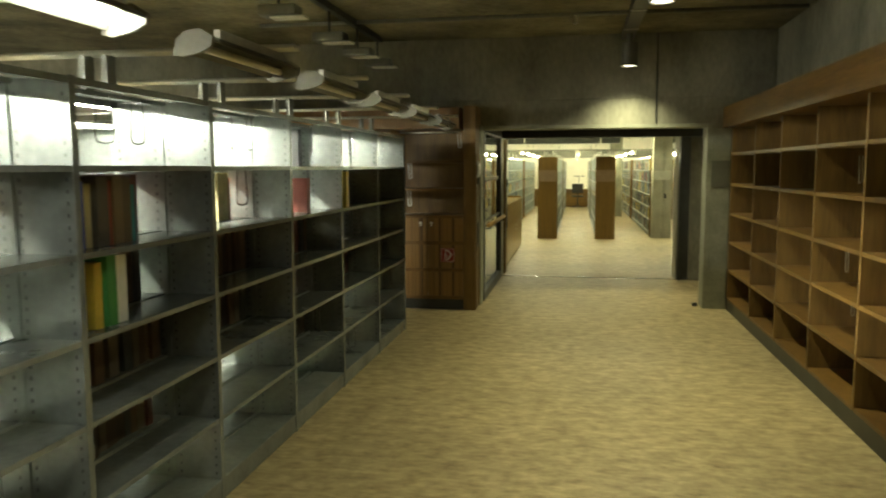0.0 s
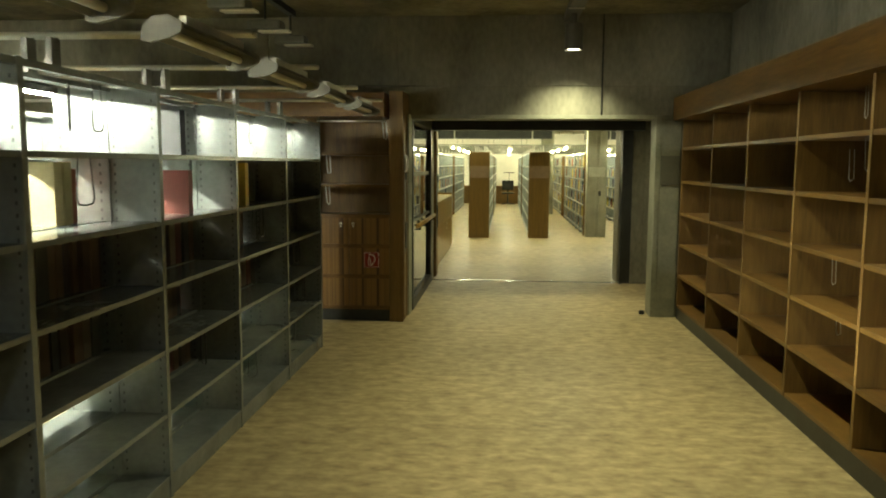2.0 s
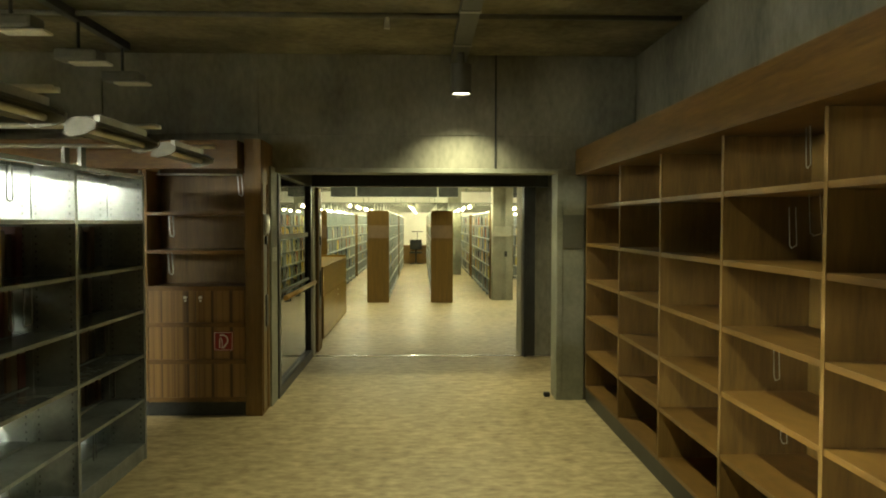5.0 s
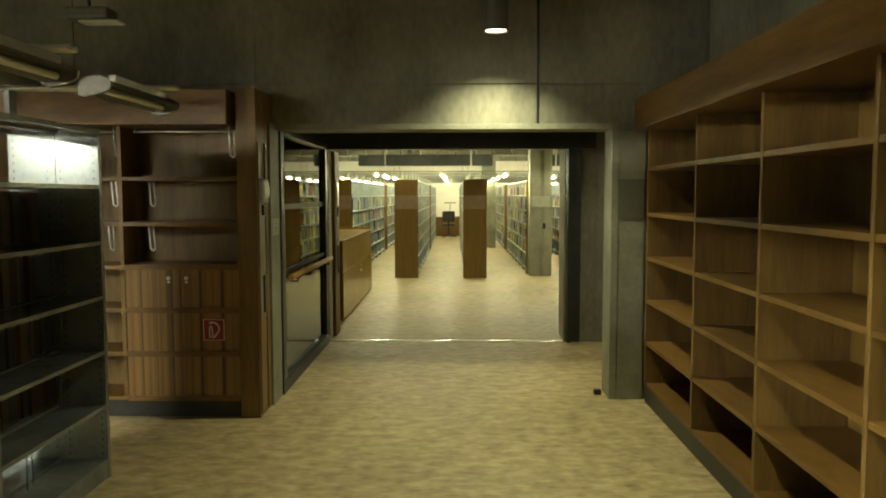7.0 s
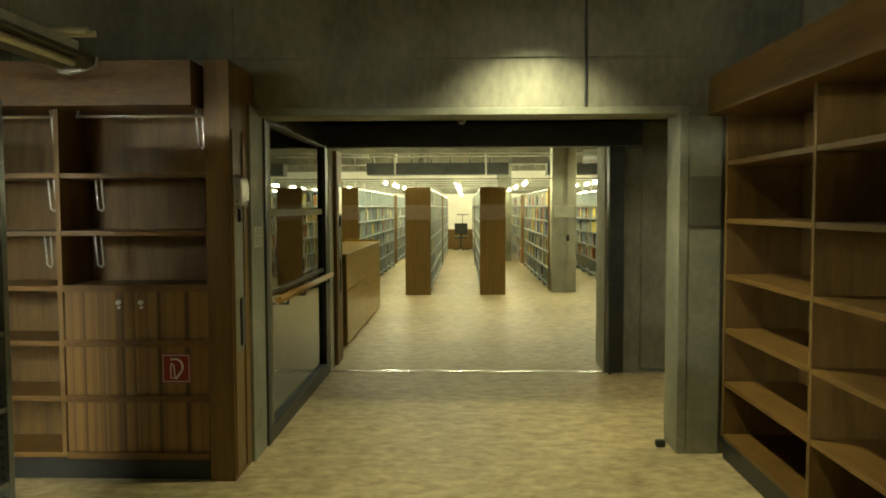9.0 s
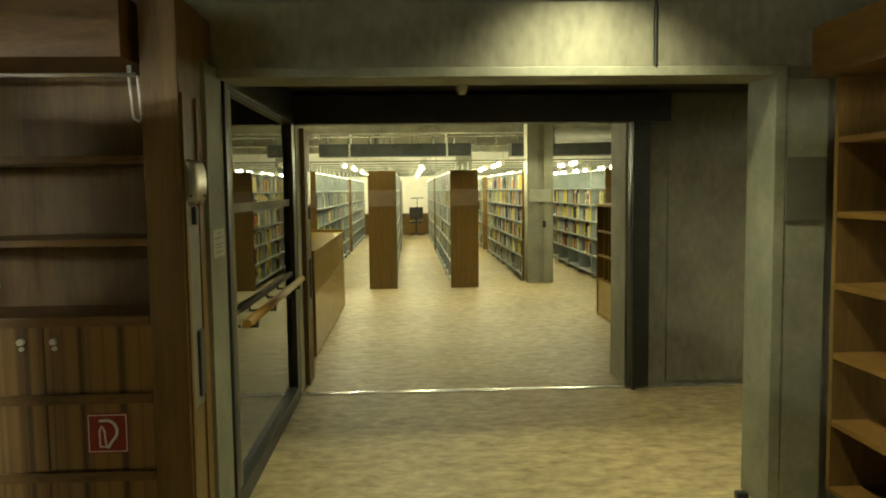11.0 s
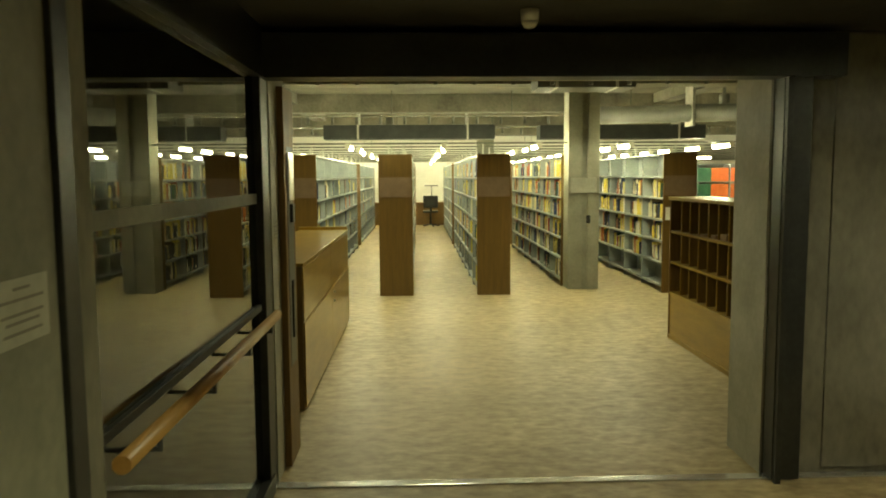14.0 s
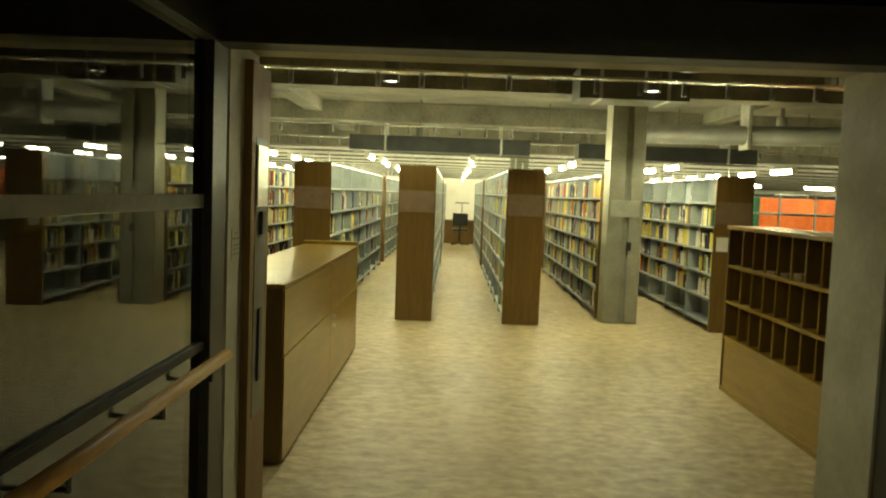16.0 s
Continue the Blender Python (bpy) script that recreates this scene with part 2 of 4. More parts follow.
# shuttered concrete panels above the doorway, joints open between them
for x0, x1 in ((-2.2, -0.9), (-0.89, 0.48), (0.49, 2.61), (2.625, 3.88)):
    part("panel", box(x0, x1, YA - 0.012, YA, 2.42, H - 0.002, bevel=0.004), M_CONC, w)
    part("panel", box(x0, x1, YA - 0.012, YA, 2.12, 2.41, bevel=0.004), M_CONC, w)
bm = box(-7, XL, YB, YB + 0.42, 0, H)
cuboid(bm, XR - 0.005, 13, YB, YB + 0.42, 0, H)
cuboid(bm, XL, XR - 0.005, YB, YB + 0.42, 2.125, H)
w = solid("wall_doorway_hall", bm, M_CONC, "concrete cross wall with the doorway into the hall", "wall", kind="structure")
for x0, x1 in ((3.5, 5.58),):
    part("panel", box(x0, x1, YB - 0.01, YB, 0.03, 2.29, bevel=0.003), M_CONC, w)
solid("wall_lobby_west", box(-2.6, -2.4, YA + 0.27, YB, 0, 2.30), M_CONC, "dark concrete wall behind the glass screen", "wall", kind="structure")
solid("wall_lobby_east", box(5.6, 5.8, YA + 0.27, YB, 0, 2.30), M_CONC, "dark concrete wall ending the lobby", "wall", kind="structure")
# painted lining round the front doorway
bm = box(XL - 0.07, XL + 0.004, 9.475, YA + 0.075, 0, 2.12, bevel=0.004)
cuboid(bm, XR - 0.004, XR + 0.05, YA - 0.02, YA + 0.272, 0, 2.12, bevel=0.004)
cuboid(bm, XL + 0.004, XR - 0.004, YA - 0.02, YA + 0.272, 2.076, 2.12, bevel=0.004)
solid("trim", bm, M_JAMB, "pale painted lining of the front doorway", "door lining", kind="structure")
bm = box(XR + 0.05, 3.435, YA - 0.016, YA, 0, 2.06, bevel=0.003)
solid("trim_pier", bm, M_JAMB, "pale green painted pier beside the doorway", "pier", kind="structure")
solid("switch_plate", box(XR + 0.052, 3.43, YA - 0.024, YA - 0.016, 1.40, 1.70, bevel=0.002), M_PLATE, "flat grey metal plate on the pale pier", "plate")
bm = box(XL - 0.004, XL + 0.006, YB + 0.0, YB + 0.422, 0, 2.125)
cuboid(bm, XR - 0.016, XR - 0.004, YB, YB + 0.422, 0, 2.125)
cuboid(bm, XL + 0.006, XR - 0.016, YB, YB + 0.422, 2.11, 2.124)
solid("trim_hall", bm, M_HALLTRIM, "pale lining of the hall doorway", "door lining", kind="structure")
bm = box(XL - 0.1, 5.6, YB - 0.085, YB - 0.013, 0, 0.009, bevel=0.004)
solid("threshold", bm, M_SILL, "worn shiny aluminium floor strip across the doorway", "threshold", kind="structure")

# black steel frame of the hall doorway
f = thing("sliding_door_frame", "black steel frame and header box of the hall doorway", "door frame", at=(1.9, YB - 0.06, 0))
o = Vector(f.location)


def at_frame(*s, bevel=0.004, origin=(0, 0, 0)):
    x, y, z = origin
    return box(s[0] - x, s[1] - x, s[2] - y, s[3] - y, s[4] - z, s[5] - z, bevel=bevel)


part("header_box", at_frame(0.50, 3.47, YB - 0.16, YB - 0.012, 2.06, 2.268, origin=o), M_BLACK, f)
part("post", at_frame(XR - 0.005, XR + 0.14, YB - 0.12, YB - 0.014, 0.012, 2.06, origin=o), M_BLACK, f)
part("post", at_frame(XL - 0.12, XL + 0.002, YB - 0.12, YB - 0.014, 0.012, 2.06, origin=o), M_BLACK, f)
part("guide", at_frame(XR + 0.0, XR + 0.03, YB - 0.15, YB - 0.12, 0.0, 2.06, bevel=0.002, origin=o), M_BLACK, f)
solid("door_track", box(XL - 0.1, 5.5, YA + 0.29, YA + 0.43, 2.10, 2.298, bevel=0.004), M_BLACK, "black steel track housing behind the front lintel", "door track")
bm = bmesh.new()
rod(bm, (0, 0, 0.025), (0, 0, 0.075), 0.038, 20, 0.042)
rod(bm, (0, 0, 0), (0, 0, 0.025), 0.024, 20, 0.038)
d = solid("smoke_detector", bm, M_SIGNWHITE, "small round white smoke detector under the lobby ceiling", "smoke detector", smooth=True)
d.location = (1.862, 11.55, 2.225)
solid("door_stop", box(3.09, 3.15, YA + 0.10, YA + 0.15, 0, 0.045, bevel=0.012), M_BLACK, "small black rubber door stop on the floor", "door stop")

# glass screen with handrail
g = thing("glass_screen", "dark steel framed glass screen with a white band and handrail", "glass partition", at=(0.59, 10.9, 0))
o = Vector(g.location)
part("bottom_rail", at_frame(0.55, 0.64, YA + 0.085, YB - 0.12, 0, 0.10, origin=o), M_BLACK, g)
part("top_rail", at_frame(0.55, 0.64, YA + 0.085, YB - 0.16, 2.06, 2.298, bevel=0, origin=o), M_BLACK, g)
part("stile", at_frame(0.55, 0.64, YA + 0.085, YA + 0.16, 0.10, 2.06, origin=o), M_BLACK, g)
part("stile", at_frame(0.55, 0.632, YB - 0.20, YB - 0.125, 0.10, 2.06, origin=o), M_BLACK, g)
part("middle_rail", at_frame(0.572, 0.612, YA + 0.16, YB - 0.20, 0.945, 0.975, origin=o), M_BLACK, g)
for z0, z1 in ((0.10, 0.945), (0.975, 2.06)):
    p = part("pane", at_frame(0.588, 0.596, YA + 0.16, YB - 0.20, z0, z1, bevel=0, origin=o), M_GLASS, g, "clear glass pane")
    p.visible_shadow = False
part("band", at_frame(0.599, 0.602, YA + 0.16, YB - 0.20, 1.462, 1.51, bevel=0, origin=o), M_JAMB, g, "pale safety band on the glass")
bm = rod(bmesh.new(), Vector((0.672, YA + 0.25, 0.918)) - o, Vector((0.672, YB - 0.13, 0.912)) - o, 0.0235, 20)
hr = part("handrail", bm, M_RAIL, g, "round orange wooden handrail", smooth=True)
for y in (10.2, 10.75, 11.3, 11.75):
    bm = rod(bmesh.new(), Vector((0.61, y, 0.86)) - o, Vector((0.672, y, 0.86)) - o, 0.007)
    rod(bm, Vector((0.672, y, 0.855)) - o, Vector((0.672, y, 0.89)) - o, 0.007)
    part("bracket", bm, M_BLACK, hr)


# wooden door leaves folded back into the reveals
def door_leaf(y0, y1, x, top):
    dl = thing("door_leaf", "wooden door leaf folded back, with metal lock plate", "door", "folded door leaves", at=(x, y0, 0))
    o = Vector((x, y0, 0))
    part("leaf", at_frame(x - 0.035, x, y0, y1, 0.01, top, bevel=0.003, origin=o), M_WOODV, dl)
    ym = (y0 + y1) / 2
    part("lock_strip", at_frame(x, x + 0.003, ym - 0.09, ym + 0.09, 0.55, 1.75, bevel=0.0012, origin=o), M_PLATE, dl, "dull metal strip")
    part("closer_plate", at_frame(x + 0.003, x + 0.012, ym - 0.085, ym + 0.085, 1.46, 1.72, bevel=0.004, origin=o), M_ALU, dl, "shiny metal plate")
    part("lock", at_frame(x + 0.003, x + 0.02, ym - 0.03, ym + 0.04, 1.34, 1.44, bevel=0.004, origin=o), M_BLACK, dl)
    part("pull", at_frame(x + 0.003, x + 0.014, ym - 0.03, ym + 0.03, 0.70, 1.02, bevel=0.006, origin=o), M_BLACK, dl, "black recessed pull")
    return dl


door_leaf(YB + 0.20, YB + 0.50, XL + 0.042, 2.06)

# ---- wooden wall shelf ----
LEVELS = [0.155, 0.475, 0.785, 1.09, 1.395, 1.712]
LEVELS_R = [0.15, 0.47, 0.79, 1.115, 1.445, 1.785]
XS, XB = 3.437, 3.88
UPR = [9.60, 8.46, 7.48, 6.50, 5.53, 4.55, 3.58, 2.60, 1.63, 0.65, -0.33, -1.31]
s = thing("wall_shelf", "empty orange-brown wooden wall shelf with a deep fascia", "shelf", at=(XS, 4.0, 0))
o = Vector(s.location)
up = None
for y in UPR:
    if up is None:
        up = part("upright", at_frame(XS, XB, y - 0.014, y + 0.014, 0.13, 2.06, bevel=0.002, origin=o), M_WOODV, s)
    else:
        share(up, (0, y - UPR[0], 0), s)
for i in range(len(UPR) - 1):
    y1, y0 = UPR[i] - 0.015, UPR[i + 1] + 0.015
    part("back_panel", at_frame(XB, XB + 0.012, y0 - 0.014, y1 + 0.014, 0.13, 2.06, bevel=0, origin=o), M_BROWN, s)
    for z in LEVELS_R:
        part("shelf", at_frame(XS + 0.003, XB - 0.002, y0, y1, z - 0.028, z, bevel=0.002, origin=o), M_WOOD, s)
part("plinth", at_frame(XS + 0.004, XB, UPR[-1], UPR[0], 0, 0.127, origin=o), M_BLACK, s, "dark grey plinth")
part("fascia", at_frame(XS - 0.09, XB + 0.01, UPR[-1], YA - 0.02, 2.062, 2.29, bevel=0.004, origin=o), M_WOOD, s, "deep wooden fascia board")

# ---- left wooden cabinet ----
YC = 9.145
c = thing("fire_hose_cabinet", "wooden cabinet with open shelves above striped hose doors", "cabinet", at=(0, YC, 0))
o = Vector(c.location)
part("end_post", at_frame(0.472, 0.612, YC, 9.472, 0, 2.32, bevel=0.004, origin=o), M_WOODV, c)
part("top_block", at_frame(0.472, 0.608, 9.474, YA - 0.022, 2.124, 2.318, bevel=0.003, origin=o), M_WOODV, c)
part("edge_strip", at_frame(0.613, 0.622, 9.352, 9.384, 0.03, 1.95, bevel=0.003, origin=o), M_WOODV, c)
part("edge_strip", at_frame(0.613, 0.622, YC + 0.012, YC + 0.044, 0.03, 1.95, bevel=0.003, origin=o), M_WOODV, c)
COLX = [-2.55, -1.45, -0.35, 0.47]
for x in COLX[:-1]:
    part("upright", at_frame(x - 0.014, x + 0.014, YC + 0.005, YA - 0.02, 0.13, 2.06, bevel=0.002, origin=o), M_WOODV, c)
for i in range(3):
    x0, x1 = COLX[i] + 0.015, COLX[i + 1] - (0.015 if i < 2 else -0.001)
    part("back_panel", at_frame(x0, x1, YC + 0.36, YC + 0.375, 0.13, 2.06, bevel=0, origin=o), M_WOODV, c)
    for z in LEVELS:
        part("shelf", at_frame(x0, x1, YC + 0.008, YC + 0.358, z - 0.028, z, bevel=0.002, origin=o), M_WOOD, c)
for z0, z1 in zip(LEVELS[:3], LEVELS[1:4]):
    for x0, x1, x in ((-0.333, 0.055, -0.025), (0.059, 0.468, 0.10)):
        dr = part("door", at_frame(x0, x1, YC + 0.014, YC + 0.03, z0 + 0.003, z1 - 0.031, bevel=0.002, origin=o), M_STRIPE, c, "striped veneer door")
        if z1 > 1.0:
            bm = rod(bmesh.new(), Vector((x, YC - 0.006, 1.0)) - o, Vector((x, YC + 0.014, 1.0)) - o, 0.013, 16)
            rod(bm, Vector((x, YC + 0.004, 0.972)) - o, Vector((x, YC + 0.014, 0.972)) - o, 0.009, 12)
            part("knob", bm, M_ALU, dr, "small chrome lock", smooth=True)
for z in LEVELS[:4]:
    part("front_rail", at_frame(-0.334, 0.469, YC - 0.001, YC + 0.007, z - 0.034, z + 0.006, bevel=0.002, origin=o), M_WOOD, c)
part("plinth", at_frame(-2.55, 0.47, YC + 0.03, YC + 0.36, 0, 0.127, origin=o), M_BLACK, c, "dark grey plinth")
part("fascia", at_frame(-2.55, 0.44, YC - 0.10, YA - 0.02, 2.064, 2.30, bevel=0.004, origin=o), M_WOOD, c, "deep wooden fascia board")
part("lower_panel", at_frame(0.613, 0.615, 9.2, 9.345, 0.05, 0.695, bevel=0.0008, origin=o), M_BROWN, c)
part("lock_strip", at_frame(0.613, 0.617, 9.2, 9.345, 0.70, 1.51, bevel=0.001, origin=o), M_DULLCAP, c, "dull brownish metal strip")
bm = bmesh.new()
arc = [(0.615 + 0.02 * math.sin(math.pi * k / 10) ** 0.5, 1.70 - 0.18 * k / 10) for k in range(11)]
ends = [[bm.verts.new((px - o.x, yy - o.y, pz)) for px, pz in arc] for yy in (9.165, 9.425)]
for k in range(10):
    bm.faces.new((ends[0][k], ends[0][k + 1], ends[1][k + 1], ends[1][k]))
bm.faces.new(ends[0])
bm.faces.new(ends[1][::-1])
bm.faces.new((ends[0][0], ends[1][0], ends[1][10], ends[0][10]))
bmesh.ops.recalc_face_normals(bm, faces=bm.faces)
cp = part("closer_plate", bm, M_PLATE2, c, "shiny bowed metal cover", smooth=True)
for y in (9.195, 9.395):
    part("screw", rod(bmesh.new(), Vector((0.622, y, 1.555)) - o, Vector((0.635, y, 1.555)) - o, 0.005, 8), M_BLACK, cp)
part("lock", at_frame(0.617, 0.636, 9.245, 9.287, 1.44, 1.512, bevel=0.004, origin=o), M_BLACK, c)
part("pull", at_frame(0.617, 0.630, 9.262, 9.335, 0.74, 1.01, bevel=0.006, origin=o), M_BLACK, c, "black recessed pull")

# fire hose sign
sg = thing("fire_hose_sign", "red square fire hose sign with white pictogram", "sign", at=(0.287, YC + 0.013, 0.632))
part("board", box(-0.08, 0.08, -0.004, 0.0, -0.08, 0.08), M_RED, sg)
bm = bmesh.new()
for a in ((-0.074, 0.074, 0.071, 0.074), (-0.074, 0.074, -0.074, -0.071)):
    cuboid(bm, a[0], a[1], -0.0055, -0.004, a[2], a[3])
for a in ((-0.074, -0.071), (0.071, 0.074)):
    cuboid(bm, a[0], a[1], -0.0055, -0.004, -0.071, 0.071)
part("border", bm, M_SIGNWHITE, sg, "thin white border")
arc = [(-0.03, -0.0055, 0.05)] + [(-0.005 + 0.042 * math.cos(a), -0.0055, 0.008 + 0.045 * math.sin(a)) for a in [math.radians(85 - 14 * k) for k in range(11)]] + [(0.0, -0.0055, -0.058)]
wire("hose_symbol", arc, 0.0055, M_SIGNWHITE, sg)
wire("nozzle_symbol", [(-0.03, -0.0055, -0.052), (-0.03, -0.0055, 0.012), (-0.022, -0.0055, 0.03), (-0.012, -0.0055, 0.012), (-0.006, -0.0055, -0.055)], 0.0038, M_SIGNWHITE, sg, cyclic=True)

# ---- metal shelving in the front room ----
ROWS_Z = [0.11, 0.42, 0.725, 1.03, 1.333, 1.64]
BAYS = [8.0, 6.985, 5.95, 4.95, 3.95, 2.95, 1.95, 0.95, -0.05, -1.05]


def metal_shelving(name_x, label, deep=0.5, full=True):
    sh = thing("metal_shelving", label, "shelf", "metal shelving rows", at=(name_x - deep / 2, 3.5, 0))
    o = Vector(sh.location)
    first = holes = None
    for y in BAYS:
        bm = box(-deep / 2, -0.012, y - 0.008 - 3.5, y + 0.008 - 3.5, 0, 1.94, bevel=0.003)
        cuboid(bm, 0.012, deep / 2, y - 0.008 - 3.5, y + 0.008 - 3.5, 0, 1.94, bevel=0.003)
        cuboid(bm, -0.012, 0.012, y - 0.014 - 3.5, y + 0.014 - 3.5, 0, 1.94)
        cuboid(bm, deep / 2 - 0.006, deep / 2 + 0.002, y - 0.016 - 3.5, y + 0.016 - 3.5, 0, 1.945)
        p = part("upright", bm, M_STEEL, sh) if first is None else share(first, (0, y - BAYS[0], 0), sh)
        if first is None:
            first = p
        if full:
            # rows of punched slots along the edges of each side plate
            if holes is None:
                bm = bmesh.new()
                for k in range(44):
                    for x in (-deep / 2 + 0.03, -0.035, 0.035, deep / 2 - 0.03):
                        z = 0.09 + k * 0.0415
                        cuboid(bm, x - 0.004, x + 0.004, y - 0.0085 - 3.5, y + 0.0085 - 3.5, z, z + 0.014)
                holes = part("perforation", bm, M_BLACK, p, "dark punched slots")
                holes["kind"] = "stuff"
            else:
                share(holes, (0, 0, 0), p)
    for i in range(len(BAYS) - 1):
        y1, y0 = BAYS[i] - 0.01, BAYS[i + 1] + 0.01
        for z in ROWS_Z:
            bm = box(-deep / 2 + 0.004, -0.014, y0 - 3.5, y1 - 3.5, z - 0.022, z, bevel=0.002)
            cuboid(bm, 0.014, deep / 2 - 0.002, y0 - 3.5, y1 - 3.5, z - 0.022, z, bevel=0.002)
            part("shelf_board", bm, M_STEEL, sh)
        bm = box(deep / 2 - 0.03, deep / 2, y0 - 3.5, y1 - 3.5, 1.915, 1.94)
        cuboid(bm, -deep / 2, -deep / 2 + 0.03, y0 - 3.5, y1 - 3.5, 1.915, 1.94)
        cuboid(bm, -0.03, 0.03, y0 - 3.5, y1 - 3.5, 1.92, 1.938)
        part("top_rail", bm, M_STEEL, sh)
    for i in range(len(BAYS) - 1):
        y1, y0 = BAYS[i] - 0.01, BAYS[i + 1] + 0.01
        bm = box(deep / 2 - 0.014, deep / 2 - 0.004, y0 - 3.5, y1 - 3.5, 0.002, 0.0875, bevel=0.002)
        cuboid(bm, -deep / 2 + 0.004, -deep / 2 + 0.014, y0 - 3.5, y1 - 3.5, 0.002, 0.0875, bevel=0.002)
        part("plinth", bm, M_STEEL, sh)
    for i in (1, 3, 5):
        y1, y0 = BAYS[i] - 3.52, BAYS[i + 1] - 3.48
        for a, b in ((y0, y1), (y1, y0)):
            part("brace", rod(bmesh.new(), (-deep / 2 - 0.006, a, 0.12), (-deep / 2 - 0.006, b, 1.0), 0.005, 6), M_BLACK, sh)
    part("end_plate", box(-deep / 2, deep / 2, BAYS[0] + 0.009 - 3.5, BAYS[0] + 0.02 - 3.5, 0, 1.30), M_STEEL, sh)
    return sh


metal_shelving(0.05, "grey steel double shelving, partly filled with old books")
metal_shelving(-1.55, "grey steel shelving row behind, with boxes and books", full=False)
metal_shelving(-3.30, "grey steel shelving row farther back", full=False)


# shelf lights on cross rails
def shelf_light(x, y, lit, tube, tilt=1, group="shelf lights", drop=0.012):
    o = (x, y, 2.0)
    label = "long cream shelf light with a lit tube" if lit else "long cream shelf light, unlit, on a cross rail"
    t = thing("shelf_light", label, "lamp", group, at=o)
    bm = bmesh.new()
    prof = [(-0.07, -0.015), (-0.035, 0.045), (0.03, 0.06), (0.08, 0.03), (0.085, 0.018), (0.03, 0.045), (-0.03, 0.03), (-0.06, -0.018)]
    prof = [(0.78 * a, 0.78 * b + 0.004) for a, b in prof]
    ends = []
    for yy in (-0.36, 0.36):
        ends.append([bm.verts.new((px * tilt, yy, pz)) for px, pz in prof])
    n = len(prof)
    for k in range(n):
        bm.faces.new((ends[0][k], ends[0][(k + 1) % n], ends[1][(k + 1) % n], ends[1][k]))
    bm.faces.new(ends[0])
    bm.faces.new(ends[1][::-1])
    bmesh.ops.recalc_face_normals(bm, faces=bm.faces)
    part("reflector", bm, M_PLATE, t, "dull dark metal reflector")
    cap = [(-0.082, -0.03), (-0.07, 0.03), (-0.03, 0.062), (0.035, 0.07), (0.092, 0.036), (0.085, 0.0), (0.04, -0.022), (-0.04, -0.04)]
    cap = [(0.78 * a, 0.78 * b + 0.004) for a, b in cap]
    for ya, yb in ((-0.375, -0.36), (0.36, 0.375)):
        bm = bmesh.new()
        front, ends = ([bm.verts.new((px * tilt, yy, pz)) for px, pz in cap] for yy in (ya, yb))
        bm.faces.new(front)
        bm.faces.new(ends)
        for k in range(len(cap)):
            bm.faces.new((front[k], front[(k + 1) % len(cap)], ends[(k + 1) % len(cap)], ends[k]))
        bmesh.ops.recalc_face_normals(bm, faces=bm.faces)
        part("end_cap", bm, M_DULLCAP, t, "dull cream end cap")
    bm = rod(bmesh.new(), (-0.005 * tilt, -0.35, drop), (-0.005 * tilt, 0.35, drop), 0.014, 10)
    part("tube", bm, tube, t, "fluorescent tube", smooth=True)
    part("hanger", box(-0.012, 0.012, -0.2, 0.36, 0.045, 0.085), M_PIPE, t)
    return t


for y in (7.25, 6.25, 5.25, 4.25, 3.2):
    shelf_light(0.56, y, False, M_CREAM, group="front shelf lights")
for y in (2.1, 1.1):
    shelf_light(0.56, y, True, M_TUBE_FRONT, group="front shelf lights")
for y in (6.5, 5.5, 4.5, 3.5, 2.5, 1.5, 0.5, -0.5):
    shelf_light(-0.98, y, True, M_TUBE_NEAR, -1, drop=-0.008, group="lights behind the shelving")
for y in (6.25, 4.2, 2.2):
    shelf_light(-2.7, y, True, M_TUBE_NEAR, -1, drop=-0.008, group="lights behind the shelving")
for i, y in enumerate((7.5, 6.5, 5.45, 4.45, 3.45, 2.45, 1.45, 0.55, -0.5)):
    r = thing("cross_rail", "thin metal cross rail on twin posts above shelving", "rail", "cross rails", at=(-0.2, y, 1.94))
    bm = rod(bmesh.new(), (-2.9, 0, 0.155), (0.86, 0, 0.155), 0.011)
    rod(bm, (-2.9, 0.05, 0.155), (0.86, 0.05, 0.155), 0.011)
    part("bar", bm, M_PIPE, r, smooth=True)
    for x in (-0.05, 0.05):
        part("post", box(x - 0.013, x + 0.013, -0.006, 0.056, 0, 0.17, bevel=0.003), M_PLATE, r)


# wire bookends that hang under the boards
def bookend_mesh(w, h):
    pts = [(0.0, -w * 0.35, 0), (0.0, -w * 0.5, -h * 0.85), (0.0, -w * 0.38, -h * 0.97), (0.0, 0, -h), (0.0, w * 0.38, -h * 0.97), (0.0, w * 0.5, -h * 0.85), (0.0, w * 0.35, 0)]
    return pts


be = wire("wire_bookend", bookend_mesh(0.085, 0.19), 0.0035, M_BLACK)
tagged(be, "dark wire bookend hanging under a steel board", "bookend", "wire bookends")
be.location = (-0.06, 4.62, 1.918)
for x, y, z in ((-0.1, 4.48, 1.918), (-0.05, 5.6, 1.918), (-0.05, 3.5, 1.918), (-0.1, 3.35, 1.918), (-0.05, 2.55, 1.918), (-0.04, 2.4, 1.918), (-0.06, 5.55, 1.618), (-0.06, 4.5, 1.618),
                (-0.05, 2.6, 0.70), (-0.05, 6.5, 1.918), (0.0, 6.4, 1.30), (0.0, 6.55, 1.30), (0.0, 7.4, 1.01), (0.0, 7.6, 0.70), (0.0, 7.3, 0.40), (0.0, 6.3, 0.40), (0.0, 5.5, 0.7)):
    copy_thing(be, pose(x, y, z, 0, 0, random.uniform(-50, 50)))

